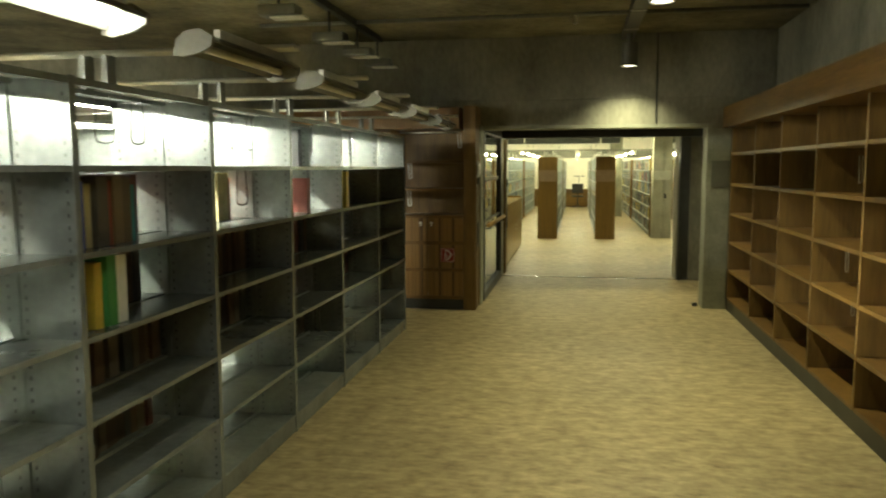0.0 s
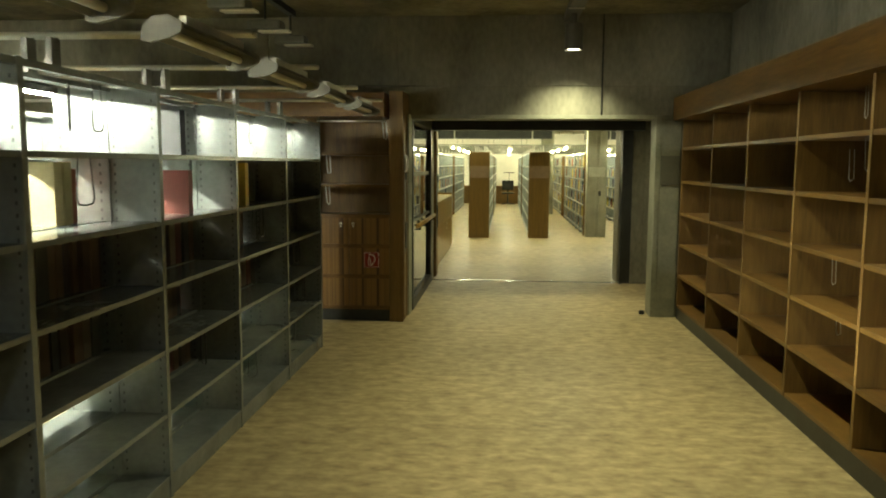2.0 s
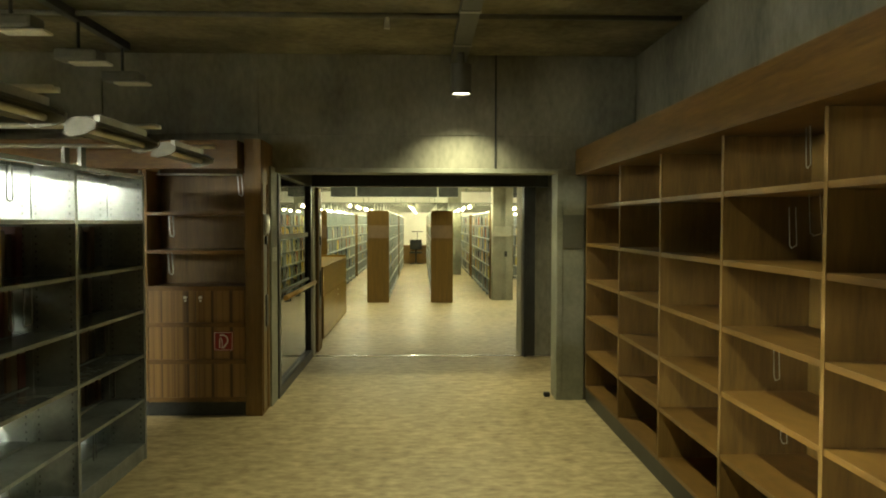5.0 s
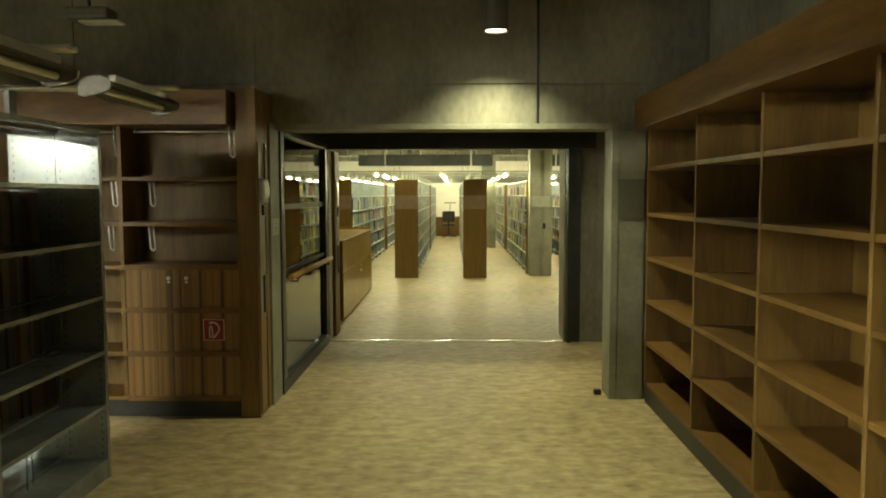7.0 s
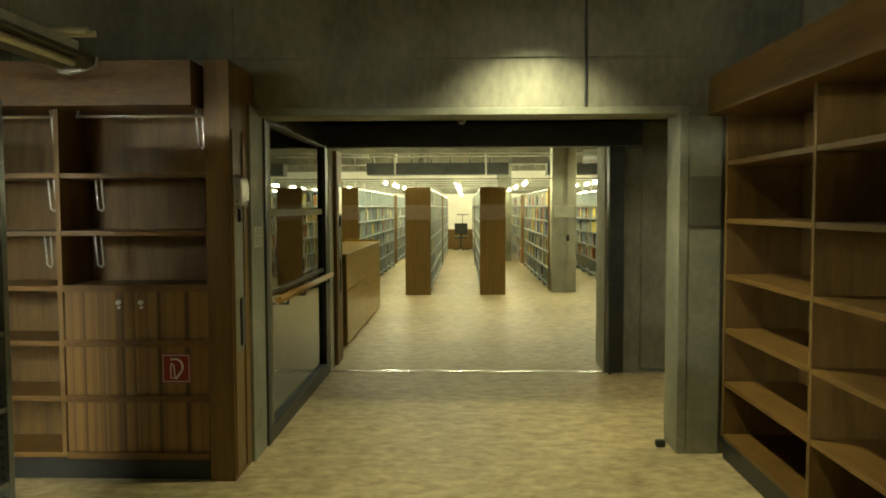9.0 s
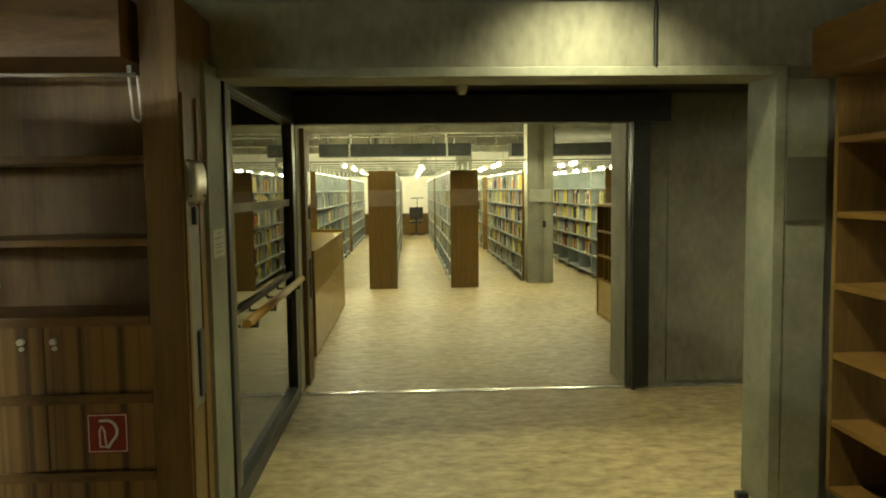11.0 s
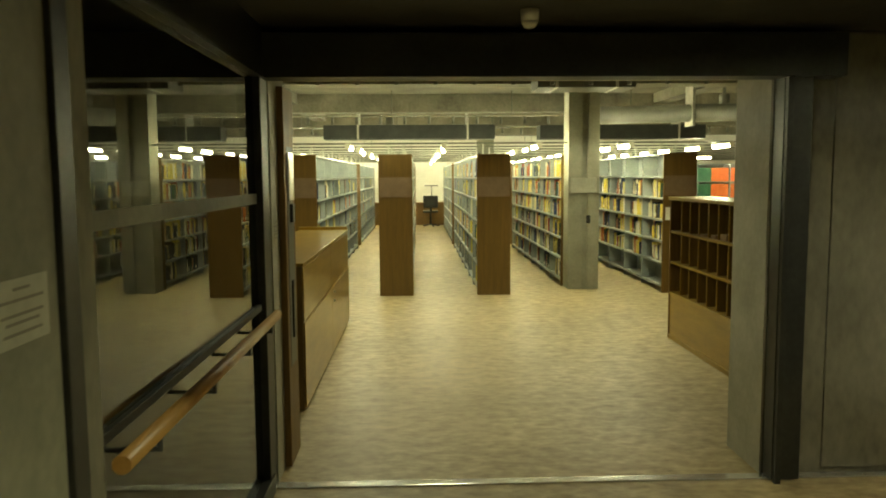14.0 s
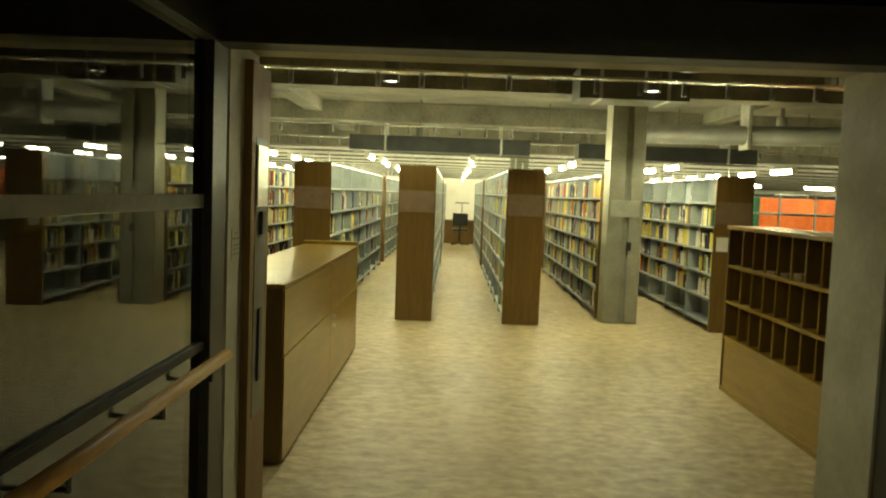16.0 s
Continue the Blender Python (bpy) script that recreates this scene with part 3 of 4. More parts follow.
wb = wire("rod_bookend", [(0.0, -0.03, 0), (0.0, -0.045, -0.17), (0.0, 0.0, -0.185), (0.0, 0.02, -0.17), (0.0, 0.03, 0)], 0.0026, M_PIPE)
tagged(wb, "bright metal rod bookend hanging under a wooden board", "bookend", "rod bookends")
wb.location = (3.62, 6.15, 1.70)
for y, row in ((6.05, 4), (6.1, 5), (6.75, 4), (7.65, 4), (6.2, 2), (7.7, 2), (6.3, 1), (7.62, 1), (5.2, 4), (5.0, 4), (5.1, 5), (4.2, 3), (4.1, 3), (5.0, 2), (5.7, 3), (5.25, 1), (3.2, 4), (8.7, 4), (3.0, 2)):
    z = (LEVELS_R[1:] + [2.085])[row] - 0.028
    copy_thing(wb, pose(3.62 + random.uniform(-0.05, 0.05), y, z, 0, 0, random.uniform(-30, 30)))
wc2 = wire("rod_bookend", [(0.0, -0.022, 0), (0.0, -0.032, -0.165), (0.0, -0.02, -0.18), (0.0, 0.0, -0.165), (0.0, 0.012, 0)], 0.0055, M_ALU)
tagged(wc2, "thick bright metal rod bookend hanging in the cabinet", "bookend", "cabinet bookends")
wc2.matrix_world = pose(-0.42, YC + 0.12, 2.03, 0, 0, 90)
for x, row in ((-0.45, 4), (-0.48, 3), (0.40, 5), (-0.18, 4), (-0.19, 3), (-0.40, 2), (-0.40, 1), (-0.38, 0)):
    z = (LEVELS[1:] + [2.06])[row] - 0.03
    copy_thing(wc2, pose(x, YC + 0.12, z, 0, 0, 90))
for x0, x1 in ((-0.28, 0.42), (-1.40, -0.40)):
    st = thing("hanging_rod", "thin bright metal rod under the cabinet fascia", "rail", "cabinet rods", at=(x0, YC + 0.1, 2.03))
    part("rod", rod(bmesh.new(), (0, 0, 0), (x1 - x0, 0, 0), 0.008, 12), M_ALU, st, smooth=True)
    for x in (0.02, x1 - x0 - 0.02):
        part("clip", box(x - 0.008, x + 0.008, -0.012, 0.012, 0, 0.034, bevel=0.002), M_PLATE, st)


# books on the steel shelving, each a thing
def book_mesh(t, h, d):
    bm = box(-d / 2, d / 2, -t / 2, t / 2, 0, h, bevel=0.0025)
    return mesh_of(bm, "book", M_DARKBOOKS)


BOOKS = [book_mesh(t, h, d) for t, h, d in ((0.045, 0.25, 0.18), (0.06, 0.27, 0.2), (0.035, 0.24, 0.16), (0.07, 0.265, 0.19), (0.05, 0.23, 0.17))]
WIDTH = [0.045, 0.06, 0.035, 0.07, 0.05]
rnd = random.Random(4)
for bay in range(1, 7):
    y1, y0 = BAYS[bay - 1] - 0.03, BAYS[bay] + 0.03
    for row in range(0, 5):
        side = -0.335
        if row == 4 and bay in (3, 4):
            continue
        if row == 0 or (row == 1 and bay in (2, 4)) or (bay == 6 and row < 4):
            continue
        y = y0 + rnd.uniform(0, 0.2)
        stop = y1 - rnd.uniform(0.0, 0.15)
        while y < stop:
            k = rnd.randrange(5)
            b = new("book", BOOKS[k])
            b.location = (side + rnd.uniform(-0.015, 0.015), y + WIDTH[k] / 2, ROWS_Z[row])
            tagged(b, "old dark bound book standing on a steel board", "book", "books on steel shelving")
            y += WIDTH[k] + 0.002
for nm, y, z, x, k, m, lab in (("book", 3.42, ROWS_Z[4], -0.13, 4, (0.03, 0.22, 0.25), "teal paperback book on a steel board"), ("book", 3.37, ROWS_Z[4], -0.13, 3, (0.10, 0.07, 0.035), "brown bound book on a steel board"), ("book", 3.31, ROWS_Z[4], -0.13, 1, (0.16, 0.11, 0.05), "tan bound book on a steel board"), ("book", 3.27, ROWS_Z[4], -0.13, 0, (0.30, 0.06, 0.03), "red-brown book on a steel board"), ("book", 3.22, ROWS_Z[4], -0.13, 3, (0.09, 0.075, 0.05), "dark bound book on a steel board"), ("book", 3.15, ROWS_Z[4], -0.13, 2, (0.5, 0.42, 0.2), "cream paperback book on a steel board"), ("book", 3.09, ROWS_Z[4], -0.13, 0, (0.02, 0.04, 0.28), "blue book on a steel board"), ("book", 3.2, ROWS_Z[3], -0.1, 1, (0.05, 0.25, 0.06), "green book on a steel board"),
                               ("book", 3.27, ROWS_Z[3], -0.1, 3, (0.75, 0.74, 0.68), "white book on a steel board"), ("book", 3.13, ROWS_Z[3], -0.1, 0, (0.6, 0.42, 0.05), "yellow book on a steel board"),
                               ("book", 4.63, ROWS_Z[4], -0.35, 1, (0.55, 0.47, 0.24), "cream book on a steel board"), ("book", 4.70, ROWS_Z[4], -0.35, 1, (0.5, 0.43, 0.22), "cream book on a steel board"), ("book", 4.78, ROWS_Z[4], -0.35, 2, (0.3, 0.08, 0.04), "red-brown book on a steel board"), ("book", 5.47, ROWS_Z[4], -0.115, 4, (0.17, 0.03, 0.015), "red-brown book on a steel board"), ("book", 6.33, ROWS_Z[4], -0.12, 1, (0.6, 0.42, 0.05), "yellow book on a steel board"),
                               ("book", 5.85, ROWS_Z[5], -0.32, 3, (0.02, 0.02, 0.02), "black box file on a steel board")):
    me = BOOKS[k].copy()
    me.materials.clear()
    me.materials.append(mat("cover", tuple(v * 0.85 for v in m), m, 0.5, scale=15, bump=0.02))
    b = new(nm, me)
    b.location = (x, y, z)
    tagged(b, lab, "book", "books on steel shelving")


# ---- ceiling fittings ----
def downlight(x, y, energy, spread=122, soft=1.0):
    t = thing("downlight", "cylindrical dark grey ceiling downlight, lit", "lamp", "downlights", at=(x, y, 2.72))
    bm = bmesh.new()
    bmesh.ops.create_cone(bm, cap_ends=False, segments=28, radius1=0.088, radius2=0.088, depth=0.24, matrix=Matrix.Translation((0, 0, 0.12)))
    bmesh.ops.create_cone(bm, cap_ends=False, segments=28, radius1=0.08, radius2=0.07, depth=0.235, matrix=Matrix.Translation((0, 0, 0.1175)))
    rod(bm, (0, 0, 0.236), (0, 0, 0.25), 0.088, 28)
    part("housing", bm, M_PLATE, t, smooth=True)
    part("lens", rod(bmesh.new(), (0, 0, 0.012), (0, 0, 0.02), 0.076, 24), M_LAMP, t, "glowing round lens")
    part("stem", rod(bmesh.new(), (0, 0, 0.25), (0, 0, H - 2.72), 0.03, 12), M_PLATE, t)
    la = bpy.data.lights.new("downlight_beam", "SPOT")
    la.energy, la.color, la.spot_size, la.spot_blend, la.shadow_soft_size = energy, DOWN, radians(spread), soft, 0.05
    lo = new("downlight_beam", la)
    lo.matrix_world = pose(x, y, 2.705)
    return t


for y, k in ((9.27, 0.8), (5.98, 0.95), (2.7, 0.8), (-0.6, 0.8)):
    downlight(2.28, y, SPOT * k)
tr = thing("cable_tray", "grey ribbed metal cable tray under the ceiling", "cable tray", at=(2.28, 6, H - 0.07))
part("tray", box(-0.07, 0.07, -9, 3.66, 0, 0.07, bevel=0.004), M_PLATE, tr)
for y in range(-8, 4):
    part("rib", box(-0.075, 0.075, y - 0.02, y + 0.02, -0.008, 0.004), M_PIPE, tr)
lb = thing("lobby_light", "round flush ceiling lamp in the lobby, lit", "lamp", at=(3.95, 10.7, 2.26))
bm = rod(bmesh.new(), (0, 0, 0), (0, 0, 0.04), 0.13, 28)
bmesh.ops.create_cone(bm, cap_ends=False, segments=28, radius1=0.13, radius2=0.13, depth=0.07, matrix=Matrix.Translation((0, 0, -0.035)))
part("rim", bm, M_CREAM, lb)
part("lens", rod(bmesh.new(), (0, 0, -0.012), (0, 0, 0.0), 0.11, 28), glow("lobby_lamp_glow", (1.0, 0.95, 0.62), 170.0), lb, "glowing round lens")
wc = solid("wall_cable", rod(bmesh.new(), (2.617, YA - 0.018, 2.12), (2.617, YA - 0.018, H), 0.007, 8), M_BLACK, "thin dark cable running down the concrete wall", "cable")
tk = thing("ceiling_track", "black ceiling track with small unlit spot heads", "light track", at=(-0.5, 5, H - 0.09))
part("track", box(-0.03, 0.03, -6, 4.2, 0, 0.06), M_BLACK, tk)
for y in (4.1, 3.3, 2.4, 1.2, 0.0):
    part("drop", rod(bmesh.new(), (0, y, -0.2), (0, y, 0.0), 0.012), M_BLACK, tk)
    bm = box(-0.14, 0.16, y - 0.09, y + 0.09, -0.28, -0.2, bevel=0.02)
    part("spot_head", bm, M_PLATE, tk)
    part("spot_lid", box(-0.05, 0.22, y - 0.06, y + 0.06, -0.3, -0.284, bevel=0.004), M_CREAM, tk)
sp = thing("sprinkler_pipe", "thin ceiling pipe with a sprinkler head", "pipe", at=(1.5, 8.2, H - 0.05))
part("pipe", rod(bmesh.new(), (-3, 0, 0), (2.3, 0, 0), 0.02), M_PLATE, sp, smooth=True)
part("head", rod(bmesh.new(), (0.2, 0, -0.09), (0.2, 0, 0), 0.022, 12, 0.014), M_ALU, sp)

# ---- book hall ----
HZ = [0.10, 0.40, 0.695, 0.985, 1.275, 1.565]
DEEP = 0.445


def book_rows(y0, y1, face, seed, fill, bays, parent_label):
    """Books along one face of a row: joined, with pale spine labels as their own mesh."""
    r = random.Random(seed)
    v, f, lv, lf = [], [], [], []

    def put(vv, ff, x0, x1, a, b, z0, z1):
        k = len(vv)
        vv.extend([(x0, a, z0), (x1, a, z0), (x1, b, z0), (x0, b, z0), (x0, a, z1), (x1, a, z1), (x1, b, z1), (x0, b, z1)])
        ff.extend([(k, k + 3, k + 2, k + 1), (k + 4, k + 5, k + 6, k + 7), (k, k + 1, k + 5, k + 4), (k + 1, k + 2, k + 6, k + 5), (k + 2, k + 3, k + 7, k + 6), (k + 3, k, k + 4, k + 7)])

    step = (y1 - y0) / bays
    for i in range(bays):
        for z in HZ:
            chance = fill(z)
            if chance <= 0:
                continue
            y = y0 + i * step + 0.02
            stop = y0 + i * step + step * min(0.97, chance * r.uniform(0.75, 1.25))
            while y < stop:
                t, h, d = r.uniform(0.015, 0.05), r.uniform(0.17, 0.255), r.uniform(0.14, 0.18)
                if y + t > y0 + (i + 1) * step - 0.02:
                    break
                back = face * 0.01
                front = face * (0.01 + d)
                put(v, f, min(back, front), max(back, front), y, y + t, z, z + h)
                if r.random() < 0.35:
                    a, b = sorted((front, front + face * 0.0015))
                    put(lv, lf, a, b, y + t * 0.12, y + t * 0.88, z + 0.02, z + 0.075)
                y += t + 0.0015 + (0.05 if r.random() < 0.04 else 0)
    return (v, f), (lv, lf)


def stuff(name, data, material, label, category, x, y=0.0):
    me = bpy.data.meshes.new(name)
    me.from_pydata(data[0], [], data[1])
    me.materials.append(material)
    ob = new(name, me)
    ob.location = (x, y, 0)
    return tagged(ob, label, category, kind="stuff")


def bookcase(x, y0, bays, step=0.955):
    """A double-sided steel bookcase with wooden end panels; x is its middle."""
    y1 = y0 + bays * step
    c = thing("bookcase", "double-sided pale blue-grey steel bookcase with brown wooden ends", "bookcase", "hall bookcases", at=(x, y0, 0))
    e = part("end_panel", box(-DEEP / 2, DEEP / 2, -0.03, 0.0, 0.0, 1.872, bevel=0.004), M_BROWN, c, "dark brown wooden end panel")
    part("label_board", box(-DEEP / 2 + 0.012, DEEP / 2 - 0.012, -0.036, -0.0305, 1.31, 1.57, bevel=0.001), M_CARDBOARD, e, "lighter blank label board")
    e2 = part("end_panel", box(-DEEP / 2, DEEP / 2, 0.0, 0.03, 0.0, 1.872, bevel=0.004), M_BROWN, c, "dark brown wooden end panel")
    e2.location = (0, y1 - y0, 0)
    first = None
    for i in range(bays + 1):
        if first is None:
            first = part("upright", box(-DEEP / 2 + 0.01, DEEP / 2 - 0.01, 0.002, 0.016, 0.0, 1.86), M_BLUE, c)
        else:
            share(first, (0, i * step - 0.018, 0), c)
    sh = bp = rail = None
    for i in range(bays):
        if bp is None:
            bp = part("back_sheet", box(-0.004, 0.004, 0.018, step - 0.018, 0.0, 1.85), M_BLUE, c)
            rail = part("top_rail", box(-DEEP / 2 + 0.01, DEEP / 2 - 0.01, 0.018, step - 0.018, 1.845, 1.86), M_BLUE, c)
        else:
            share(bp, (0, i * step, 0), c)
            share(rail, (0, i * step, 0), c)
        for z in HZ:
            if sh is None:
                bm = box(-DEEP / 2 + 0.006, -0.005, 0.017, step - 0.017, -0.025, 0.0, bevel=0.002)
                cuboid(bm, 0.005, DEEP / 2 - 0.006, 0.017, step - 0.017, -0.025, 0.0, bevel=0.002)
                sh = part("shelf_board", bm, M_BLUE, c)
                sh.location = (0, 0, z)
            else:
                share(sh, (0, i * step, z), c)
    return c, y1


FILLS = {
    "full": lambda z: 0.95 if z > 0.2 else 0.75,
    "mid": lambda z: 0.0 if z > 1.5 else (0.6 if z > 0.2 else 0.4),
    "low": lambda z: 0.15 if z > 1.5 else (0.72 if 0.3 < z else 0.04),
}
n = 0
for xm, ya, left, right in ((-2.48, 18.28, "full", "full"), (-1.45, 18.28, "full", "full"), (-0.183, 18.28, "full", "mid"), (1.072, 18.28, "mid", "full"), (2.367, 18.28, "full", "full"), (3.63, 19.05, "full", "full"), (4.853, 18.28, "low", "full")):
    for yy, bays in ((ya, 7), (25.85, 6)):
        if yy == ya and ya > 19:
            bays = 6
        c, ye = bookcase(xm, yy, bays)
        for face, kind in ((-1, left), (1, right)):
            n += 1
            bk, lb = book_rows(yy, ye, face, n, FILLS[kind], bays, "")
            stuff("books", bk, M_BOOKS, "rows of library books with mixed coloured spines", "books", xm)
            stuff("spine_labels", lb, M_PAPER, "pale paper labels on the book spines", "labels", xm)

# orange run of bound volumes, across the far side of the hall
oc = thing("bookcase", "steel bookcase across the hall filled with orange bound volumes", "bookcase", "hall bookcases", at=(8.3, 27.0, 0))
OZ = [0.2, 0.6, 1.0, 1.40]
for i in range(7):
    part("upright", box(i * 0.83 - 0.012, i * 0.83 + 0.012, 0, 0.4, 0, 1.84), M_BLUE, oc)
for i in range(6):
    part("back_sheet", box(i * 0.83 + 0.013, i * 0.83 + 0.817, 0.38, 0.39, 0, 1.84), M_BLUE, oc)
    for z in OZ + [1.84]:
        part("shelf_board", box(i * 0.83 + 0.013, i * 0.83 + 0.817, 0.002, 0.378, z - 0.025, z, bevel=0.002), M_BLUE, oc)
bnd = mesh_of(box(0, 0.085, 0, 0.25, 0, 0.34, bevel=0.004), "bound_volume", M_ORANGE)
gnd = mesh_of(box(0, 0.085, 0, 0.25, 0, 0.34, bevel=0.004), "bound_volume", M_GREEN)
for i in range(6):
    for k in range(9):
        for z in OZ[1:]:
            green = i == 0 and k < 4
            b = new("bound_volume", gnd if green else bnd)
            b.location = (8.3 + i * 0.83 + 0.02 + k * 0.088, 27.04, z)
            tagged(b, "green bound volume on a steel shelf" if green else "orange bound volume on a steel shelf", "book", "bound volumes")


# hall shelf lights and rails
def hall_light(x, y):
    t = thing("aisle_light", "lit fluorescent tube light above the book aisle", "lamp", "aisle lights", at=(x, y, 1.97))
    part("body", box(-0.03, 0.03, -0.32, 0.32, 0.022, 0.05, bevel=0.005), M_CREAM, t)
    part("tube", rod(bmesh.new(), (0, -0.3, 0.0), (0, 0.3, 0.0), 0.022, 10), M_TUBE, t, "glowing tube", smooth=True)
    part("end_cap", box(-0.035, 0.035, -0.34, -0.32, -0.025, 0.055, bevel=0.006), M_CREAM, t)
    part("hanger", box(-0.008, 0.008, -0.01, 0.01, 0.05, 0.07), M_PIPE, t)
    return t


hl = hall_light(0.44, 18.75)
for x in (-2.0, -0.82, 0.44, 1.72, 3.0, 4.24, 5.6):
    for k in range(12):
        if (x, k) != (0.44, 0):
            copy_thing(hl, pose(x + (0.05 if k % 2 else 0), 18.75 + 1.24 * k, 1.97))
for x in (8.0, 9.6, 11.2):
    copy_thing(hl, pose(x, 26.19, 1.97, 0, 0, 90))
for y in [18.75 + 1.24 * k for k in range(12)]:
    r = thing("hall_rail", "thin dark cross rail carried on bookcase posts", "rail", "hall rails", at=(0, y, 1.86))
    part("bar", box(-2.6, 12.0, -0.012, 0.012, 0.16, 0.185), M_PLATE, r)
    for x in (-0.28, -0.08, 0.97, 1.17, 2.27, 2.47, 4.75, 4.95):
        if y > 31.5:
            part("drop", box(x - 0.006, x + 0.006, -0.006, 0.006, 0.185, H - 1.86), M_PLATE, r)
            continue
        part("post", box(x - 0.01, x + 0.01, -0.008, 0.008, 0, 0.16), M_PIPE, r)
for x, y in ((0.78, 15.72), (0.79, 17.4), (0.74, 25.6), (3.6, 17.45), (3.57, 16.08), (-1.9, 17.0), (6.76, 21.6), (1.6, 13.6), (7.5, 16.0)):
    downlight(x, y, SPOT * 0.27, 130, 0.4)


# ceiling conduits
def conduit(y, z, x0, x1, drops):
    t = thing("ceiling_conduit", "shiny metal light rail with short hangers under the ceiling", "light rail", "ceiling rails", at=(0, y, z))
    tilt = random.Random(int(y * 10))
    k = x0
    while k < x1 - 0.1:
        p = part("rail", box(0, 0.62, -0.07, 0.07, -0.012, 0.012, bevel=0.005), M_RAILMETAL, t)
        p.matrix_local = pose(k, 0, 0, tilt.uniform(-6, 6), tilt.uniform(-0.6, 0.6), 0)
        k += 0.625
    x = x0 + 0.3
    n = 0
    while x < x1:
        part("hanger", rod(bmesh.new(), (x, 0, -0.15), (x, 0, -0.016), 0.027, 12), M_PLATE, t, smooth=True)
        if n % 5 == 0:
            part("stem", rod(bmesh.new(), (x + 0.2, 0, 0.016), (x + 0.2, 0, drops), 0.01, 8), M_PLATE, t)
        x += 0.44
        n += 1
    return t


conduit(16.9, 2.755, -4, 9, 0.36)
conduit(22.3, 2.68, -4, 10, 0.46)
conduit(26.0, 2.70, -4, 10, 0.44)
vt = thing("air_duct", "dark rectangular air duct under the ceiling", "duct", "air ducts", at=(1.6, 24.6, 2.36))
part("duct", box(-2.2, 1.4, -0.25, 0.25, 0, 0.3, bevel=0.01), M_BLACK, vt)
part("strap", box(-1.5, -1.46, -0.256, 0.256, -0.004, 0.78), M_PIPE, vt)
part("strap", box(0.8, 0.84, -0.256, 0.256, -0.004, 0.78), M_PIPE, vt)
copy_thing(vt, pose(6.2, 24.9, 2.36))
vb = thing("vent_box", "dark metal ventilation box under the ceiling", "duct", at=(3.5, 18.12, 2.68))
part("casing", box(-0.62, 0.62, -0.3, 0.3, 0, 0.36, bevel=0.008), M_PLATE, vb)
part("strap", box(-0.4, -0.36, -0.305, 0.305, -0.004, 0.46), M_PIPE, vb)
part("strap", box(0.36, 0.40, -0.305, 0.305, -0.004, 0.46), M_PIPE, vb)
du = thing("round_duct", "dull metal round duct slanting under the hall ceiling", "duct", at=(6.5, 20.5, 2.55))
part("pipe", rod(bmesh.new(), (-2.2, 0.2, 0), (4.5, -1.4, 0.02), 0.14, 20), M_PLATE, du, smooth=True)
part("strap", box(-0.8, -0.76, -0.3, 0.05, -0.2, 0.59), M_PIPE, du)

# column
col = thing("column", "pale concrete column with a recessed groove and collar plate", "column", at=(3.66, 18.88, 0), kind="structure")
part("shaft", box(-0.22, -0.03, -0.21, 0.16, 0, 2.798, bevel=0.008), M_COLUMN, col)
part("shaft", box(0.05, 0.21, -0.21, 0.16, 0, 2.798, bevel=0.008), M_COLUMN, col)
part("core", box(-0.03, 0.05, -0.17, 0.16, 0, 2.798), M_COLUMN, col)
part("collar", box(-0.19, 0.17, -0.225, -0.212, 1.34, 1.55, bevel=0.003), M_HALLTRIM, col, "pale plate")
part("switch", box(0.03, 0.085, -0.235, -0.212, 0.92, 1.03, bevel=0.004), M_BLACK, col, "small black switch box")
c2 = thing("far_column", "pale concrete column far down the hall", "column", at=(3.0, 26.8, 0), kind="structure")
part("shaft", box(-0.2, 0.2, -0.2, 0.2, 0, 2.798, bevel=0.01), M_JAMB, c2)

# counter
ct = thing("counter", "long orange-brown wooden counter with a polished top", "counter", at=(0.35, 14.85, 0))
o = Vector(ct.location)
part("body", at_frame(0.10, 0.592, 13.24, 16.46, 0.02, 0.995, origin=o), M_BROWN, ct)
part("top", at_frame(0.085, 0.606, 13.225, 16.478, 0.995, 1.018, bevel=0.005, origin=o), M_COUNTER, ct, "polished yellow-brown top")
part("upstand", at_frame(0.085, 0.60, 16.40, 16.47, 1.0185, 1.05, bevel=0.004, origin=o), M_COUNTER, ct)
for y0, y1 in ((13.25, 14.85), (14.856, 16.45)):
    part("upper_panel", at_frame(0.593, 0.601, y0, y1, 0.62, 0.985, bevel=0.002, origin=o), M_COUNTER, ct)
    dr = part("lower_door", at_frame(0.593, 0.605, y0, y1, 0.03, 0.612, bevel=0.002, origin=o), M_COUNTER, ct)
for y, z in ((15.0, 0.56), (15.0, 0.48)):
    bm = rod(bmesh.new(), Vector((0.605, y, z)) - o, Vector((0.62, y, z)) - o, 0.012, 12)
    part("lock", bm, M_ALU, dr, "small chrome lock")

# pigeonhole unit
pg = thing("pigeonhole_unit", "wooden pigeonhole unit with narrow slots over a low base", "shelf", at=(4.0, 14.4, 0))
o = Vector(pg.location)
X0, X1, Y0, Y1, TOP = 3.79, 4.185, 13.3, 15.445, 1.374
part("side", at_frame(X0, X1, Y1 - 0.025, Y1, 0, TOP - 0.03, bevel=0.003, origin=o), M_WOODV, pg)
part("side", at_frame(X0, X1, Y0, Y0 + 0.025, 0, TOP - 0.03, bevel=0.003, origin=o), M_WOODV, pg)
part("top", at_frame(X0 - 0.015, X1, Y0 - 0.01, Y1 + 0.01, TOP - 0.03, TOP, bevel=0.004, origin=o), M_COUNTER, pg)
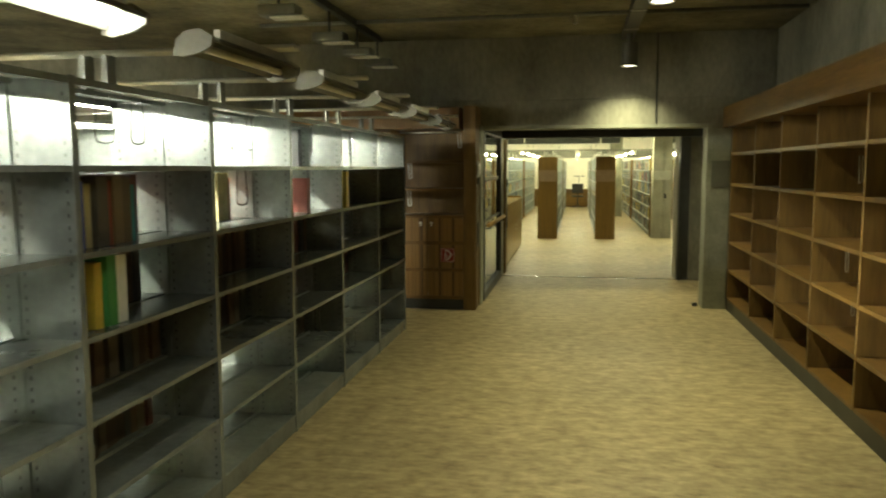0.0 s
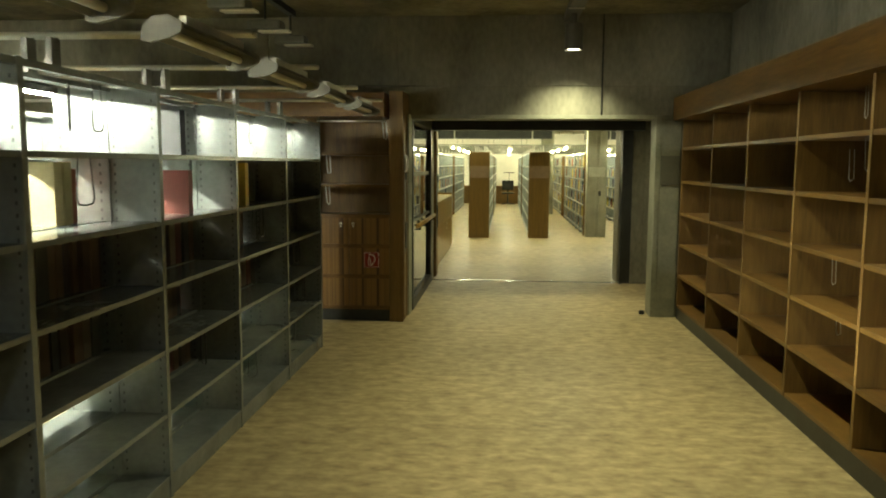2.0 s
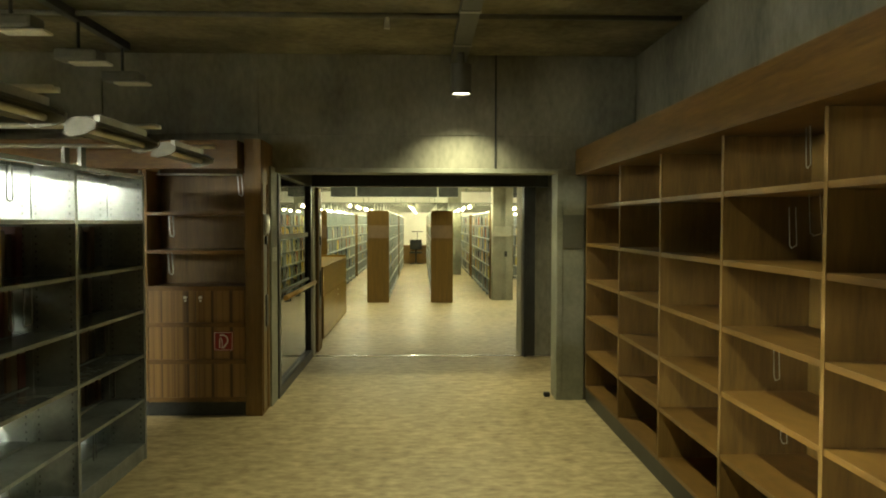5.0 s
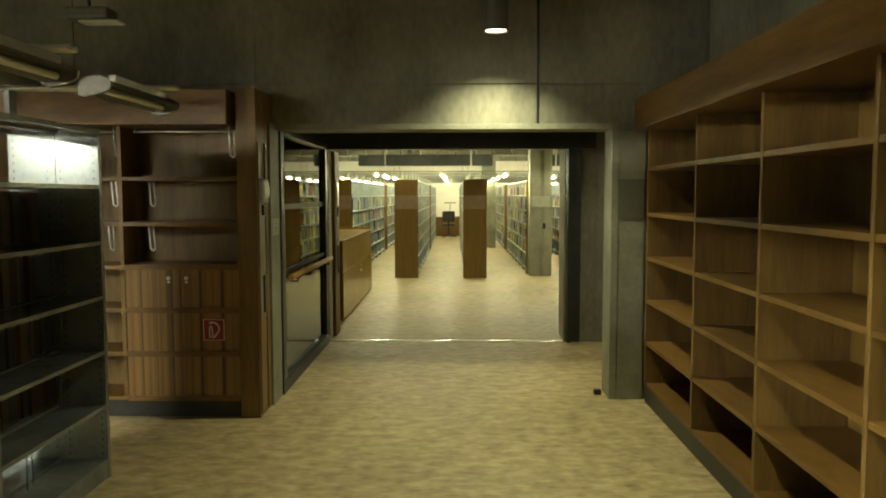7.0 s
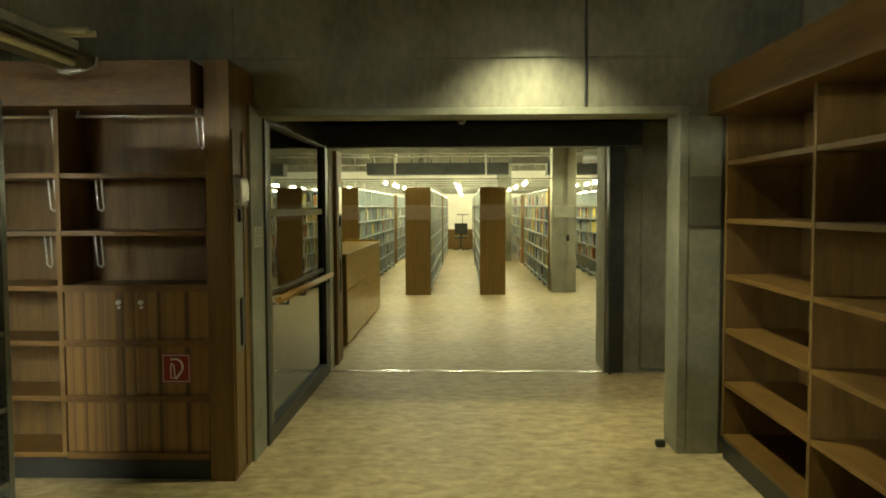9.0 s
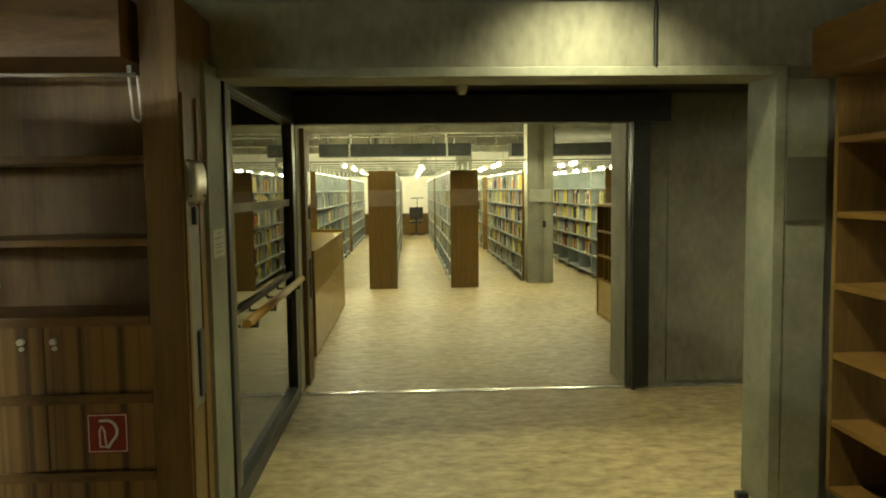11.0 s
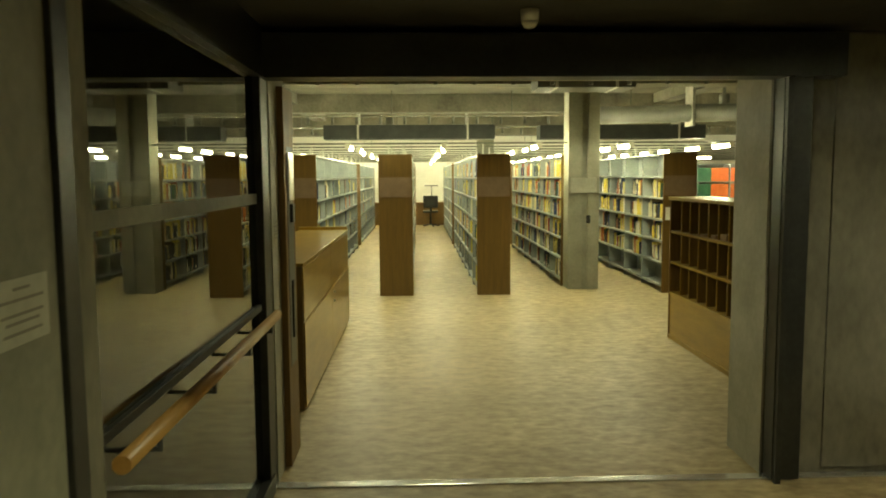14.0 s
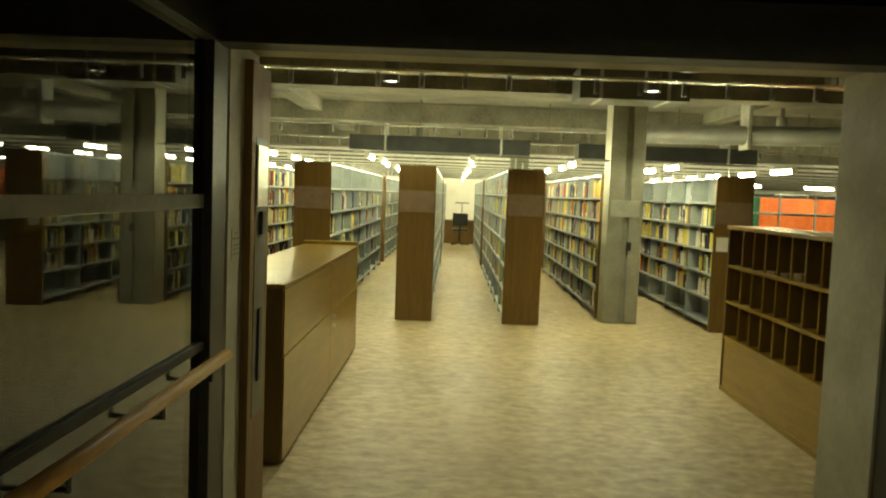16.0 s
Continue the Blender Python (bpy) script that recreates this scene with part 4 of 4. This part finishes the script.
part("back", at_frame(X1 - 0.015, X1 - 0.003, Y0 + 0.025, Y1 - 0.025, 0.02, TOP - 0.03, bevel=0, origin=o), M_BROWN, pg)
part("base_panel", at_frame(X0 + 0.01, X0 + 0.03, Y0 + 0.026, Y1 - 0.026, 0.03, 0.435, bevel=0.003, origin=o), M_COUNTER, pg, "plain base panel")
part("base_rail", at_frame(X0 - 0.002, X0 + 0.009, Y0 + 0.026, Y1 - 0.026, 0.004, 0.045, bevel=0.002, origin=o), M_COUNTER, pg)
for z in (0.46, 0.755, 1.05):
    part("shelf", at_frame(X0 + 0.002, X1 - 0.018, Y0 + 0.026, Y1 - 0.026, z - 0.022, z, bevel=0.002, origin=o), M_COUNTER, pg)
for k in range(9):
    y = 15.18 - 0.217 * k
    for z0, z1 in ((0.46, 0.732), (0.755, 1.027), (1.05, TOP - 0.031)):
        d = part("divider", at_frame(X0 + 0.03, X1 - 0.02, y - 0.006, y + 0.006, z0 + 0.001, z1, bevel=0, origin=o), M_BROWN, pg)
        part("lipping", at_frame(X0 + 0.022, X0 + 0.0295, y - 0.006, y + 0.006, z0 + 0.001, z1, bevel=0, origin=o), M_COUNTER, d)
for y, w2, h in ((14.16, 0.12, 0.05), (14.38, 0.10, 0.03), (14.6, 0.13, 0.02)):
    solid("card_box", box(X0 + 0.03, X0 + 0.16, y, y + w2, 1.051, 1.051 + h, bevel=0.002), M_CARDBOARD, "small pale cardboard tray in a pigeonhole", "box", "pigeonhole trays")
nt = solid("paper_notice", box(4.66, 4.80, 18.236, 18.242, 0.98, 1.15), M_PAPER, "small paper notice on a bookcase end", "notice")

for x, y0, y1, z in ((XL + 0.0045, 9.515, 9.715, 1.28), (XL + 0.0065, YB + 0.05, YB + 0.17, 1.25)):
    n2 = thing("wall_notice", "pale paper notice with faded lines on the door lining", "notice", "door notices", at=(x, y0, z))
    w2 = y1 - y0
    part("sheet", box(0, 0.002, 0, w2, 0, 0.125), M_HALLTRIM, n2)
    for a, b, h in ((0.35, 0.65, 0.103), (0.1, 0.9, 0.082), (0.12, 0.88, 0.055), (0.2, 0.8, 0.04), (0.15, 0.85, 0.02)):
        part("text_line", box(0.002, 0.003, a * w2, b * w2, h, h + 0.006), M_DULLCAP, n2)
# desk, chair and lamp at the far end
dk = thing("desk", "dark brown desk against the white end wall", "desk", at=(1.7, 33.0, 0))
part("top", box(-3.0, 3.5, -0.45, 0.4, 0.70, 0.74, bevel=0.004), M_WOOD, dk)
part("front_panel", box(-2.95, 3.45, -0.38, -0.35, 0.02, 0.70), M_BROWN, dk)
part("side", box(-2.95, -2.92, -0.35, 0.4, 0, 0.70), M_BROWN, dk)
part("side", box(3.42, 3.45, -0.35, 0.4, 0, 0.70), M_BROWN, dk)
ch = thing("office_chair", "black office chair standing before the desk", "chair", at=(1.75, 32.15, 0))
part("seat", box(-0.24, 0.24, -0.24, 0.24, 0.44, 0.51, bevel=0.03), M_BLACK, ch)
part("backrest", box(-0.23, 0.23, -0.27, -0.22, 0.6, 0.98, bevel=0.025), M_BLACK, ch)
part("stem", rod(bmesh.new(), (0, 0, 0.08), (0, 0, 0.44), 0.03), M_BLACK, ch)
part("back_stay", box(-0.03, 0.03, -0.26, -0.22, 0.46, 0.62), M_BLACK, ch)
for k in range(5):
    a = k * math.tau / 5
    part("foot", rod(bmesh.new(), (0, 0, 0.08), (0.28 * math.cos(a), 0.28 * math.sin(a), 0.03), 0.02), M_BLACK, ch)
dl = thing("desk_lamp", "slim dark desk lamp with a flat head", "lamp", at=(1.8, 32.95, 0.74))
part("foot", rod(bmesh.new(), (0, 0, 0), (0, 0, 0.02), 0.09, 20), M_BLACK, dl)
part("arm", rod(bmesh.new(), (0, 0, 0.02), (0, 0, 0.52), 0.012), M_BLACK, dl)
part("head", box(-0.22, 0.22, -0.05, 0.05, 0.52, 0.55, bevel=0.01), M_BLACK, dl)
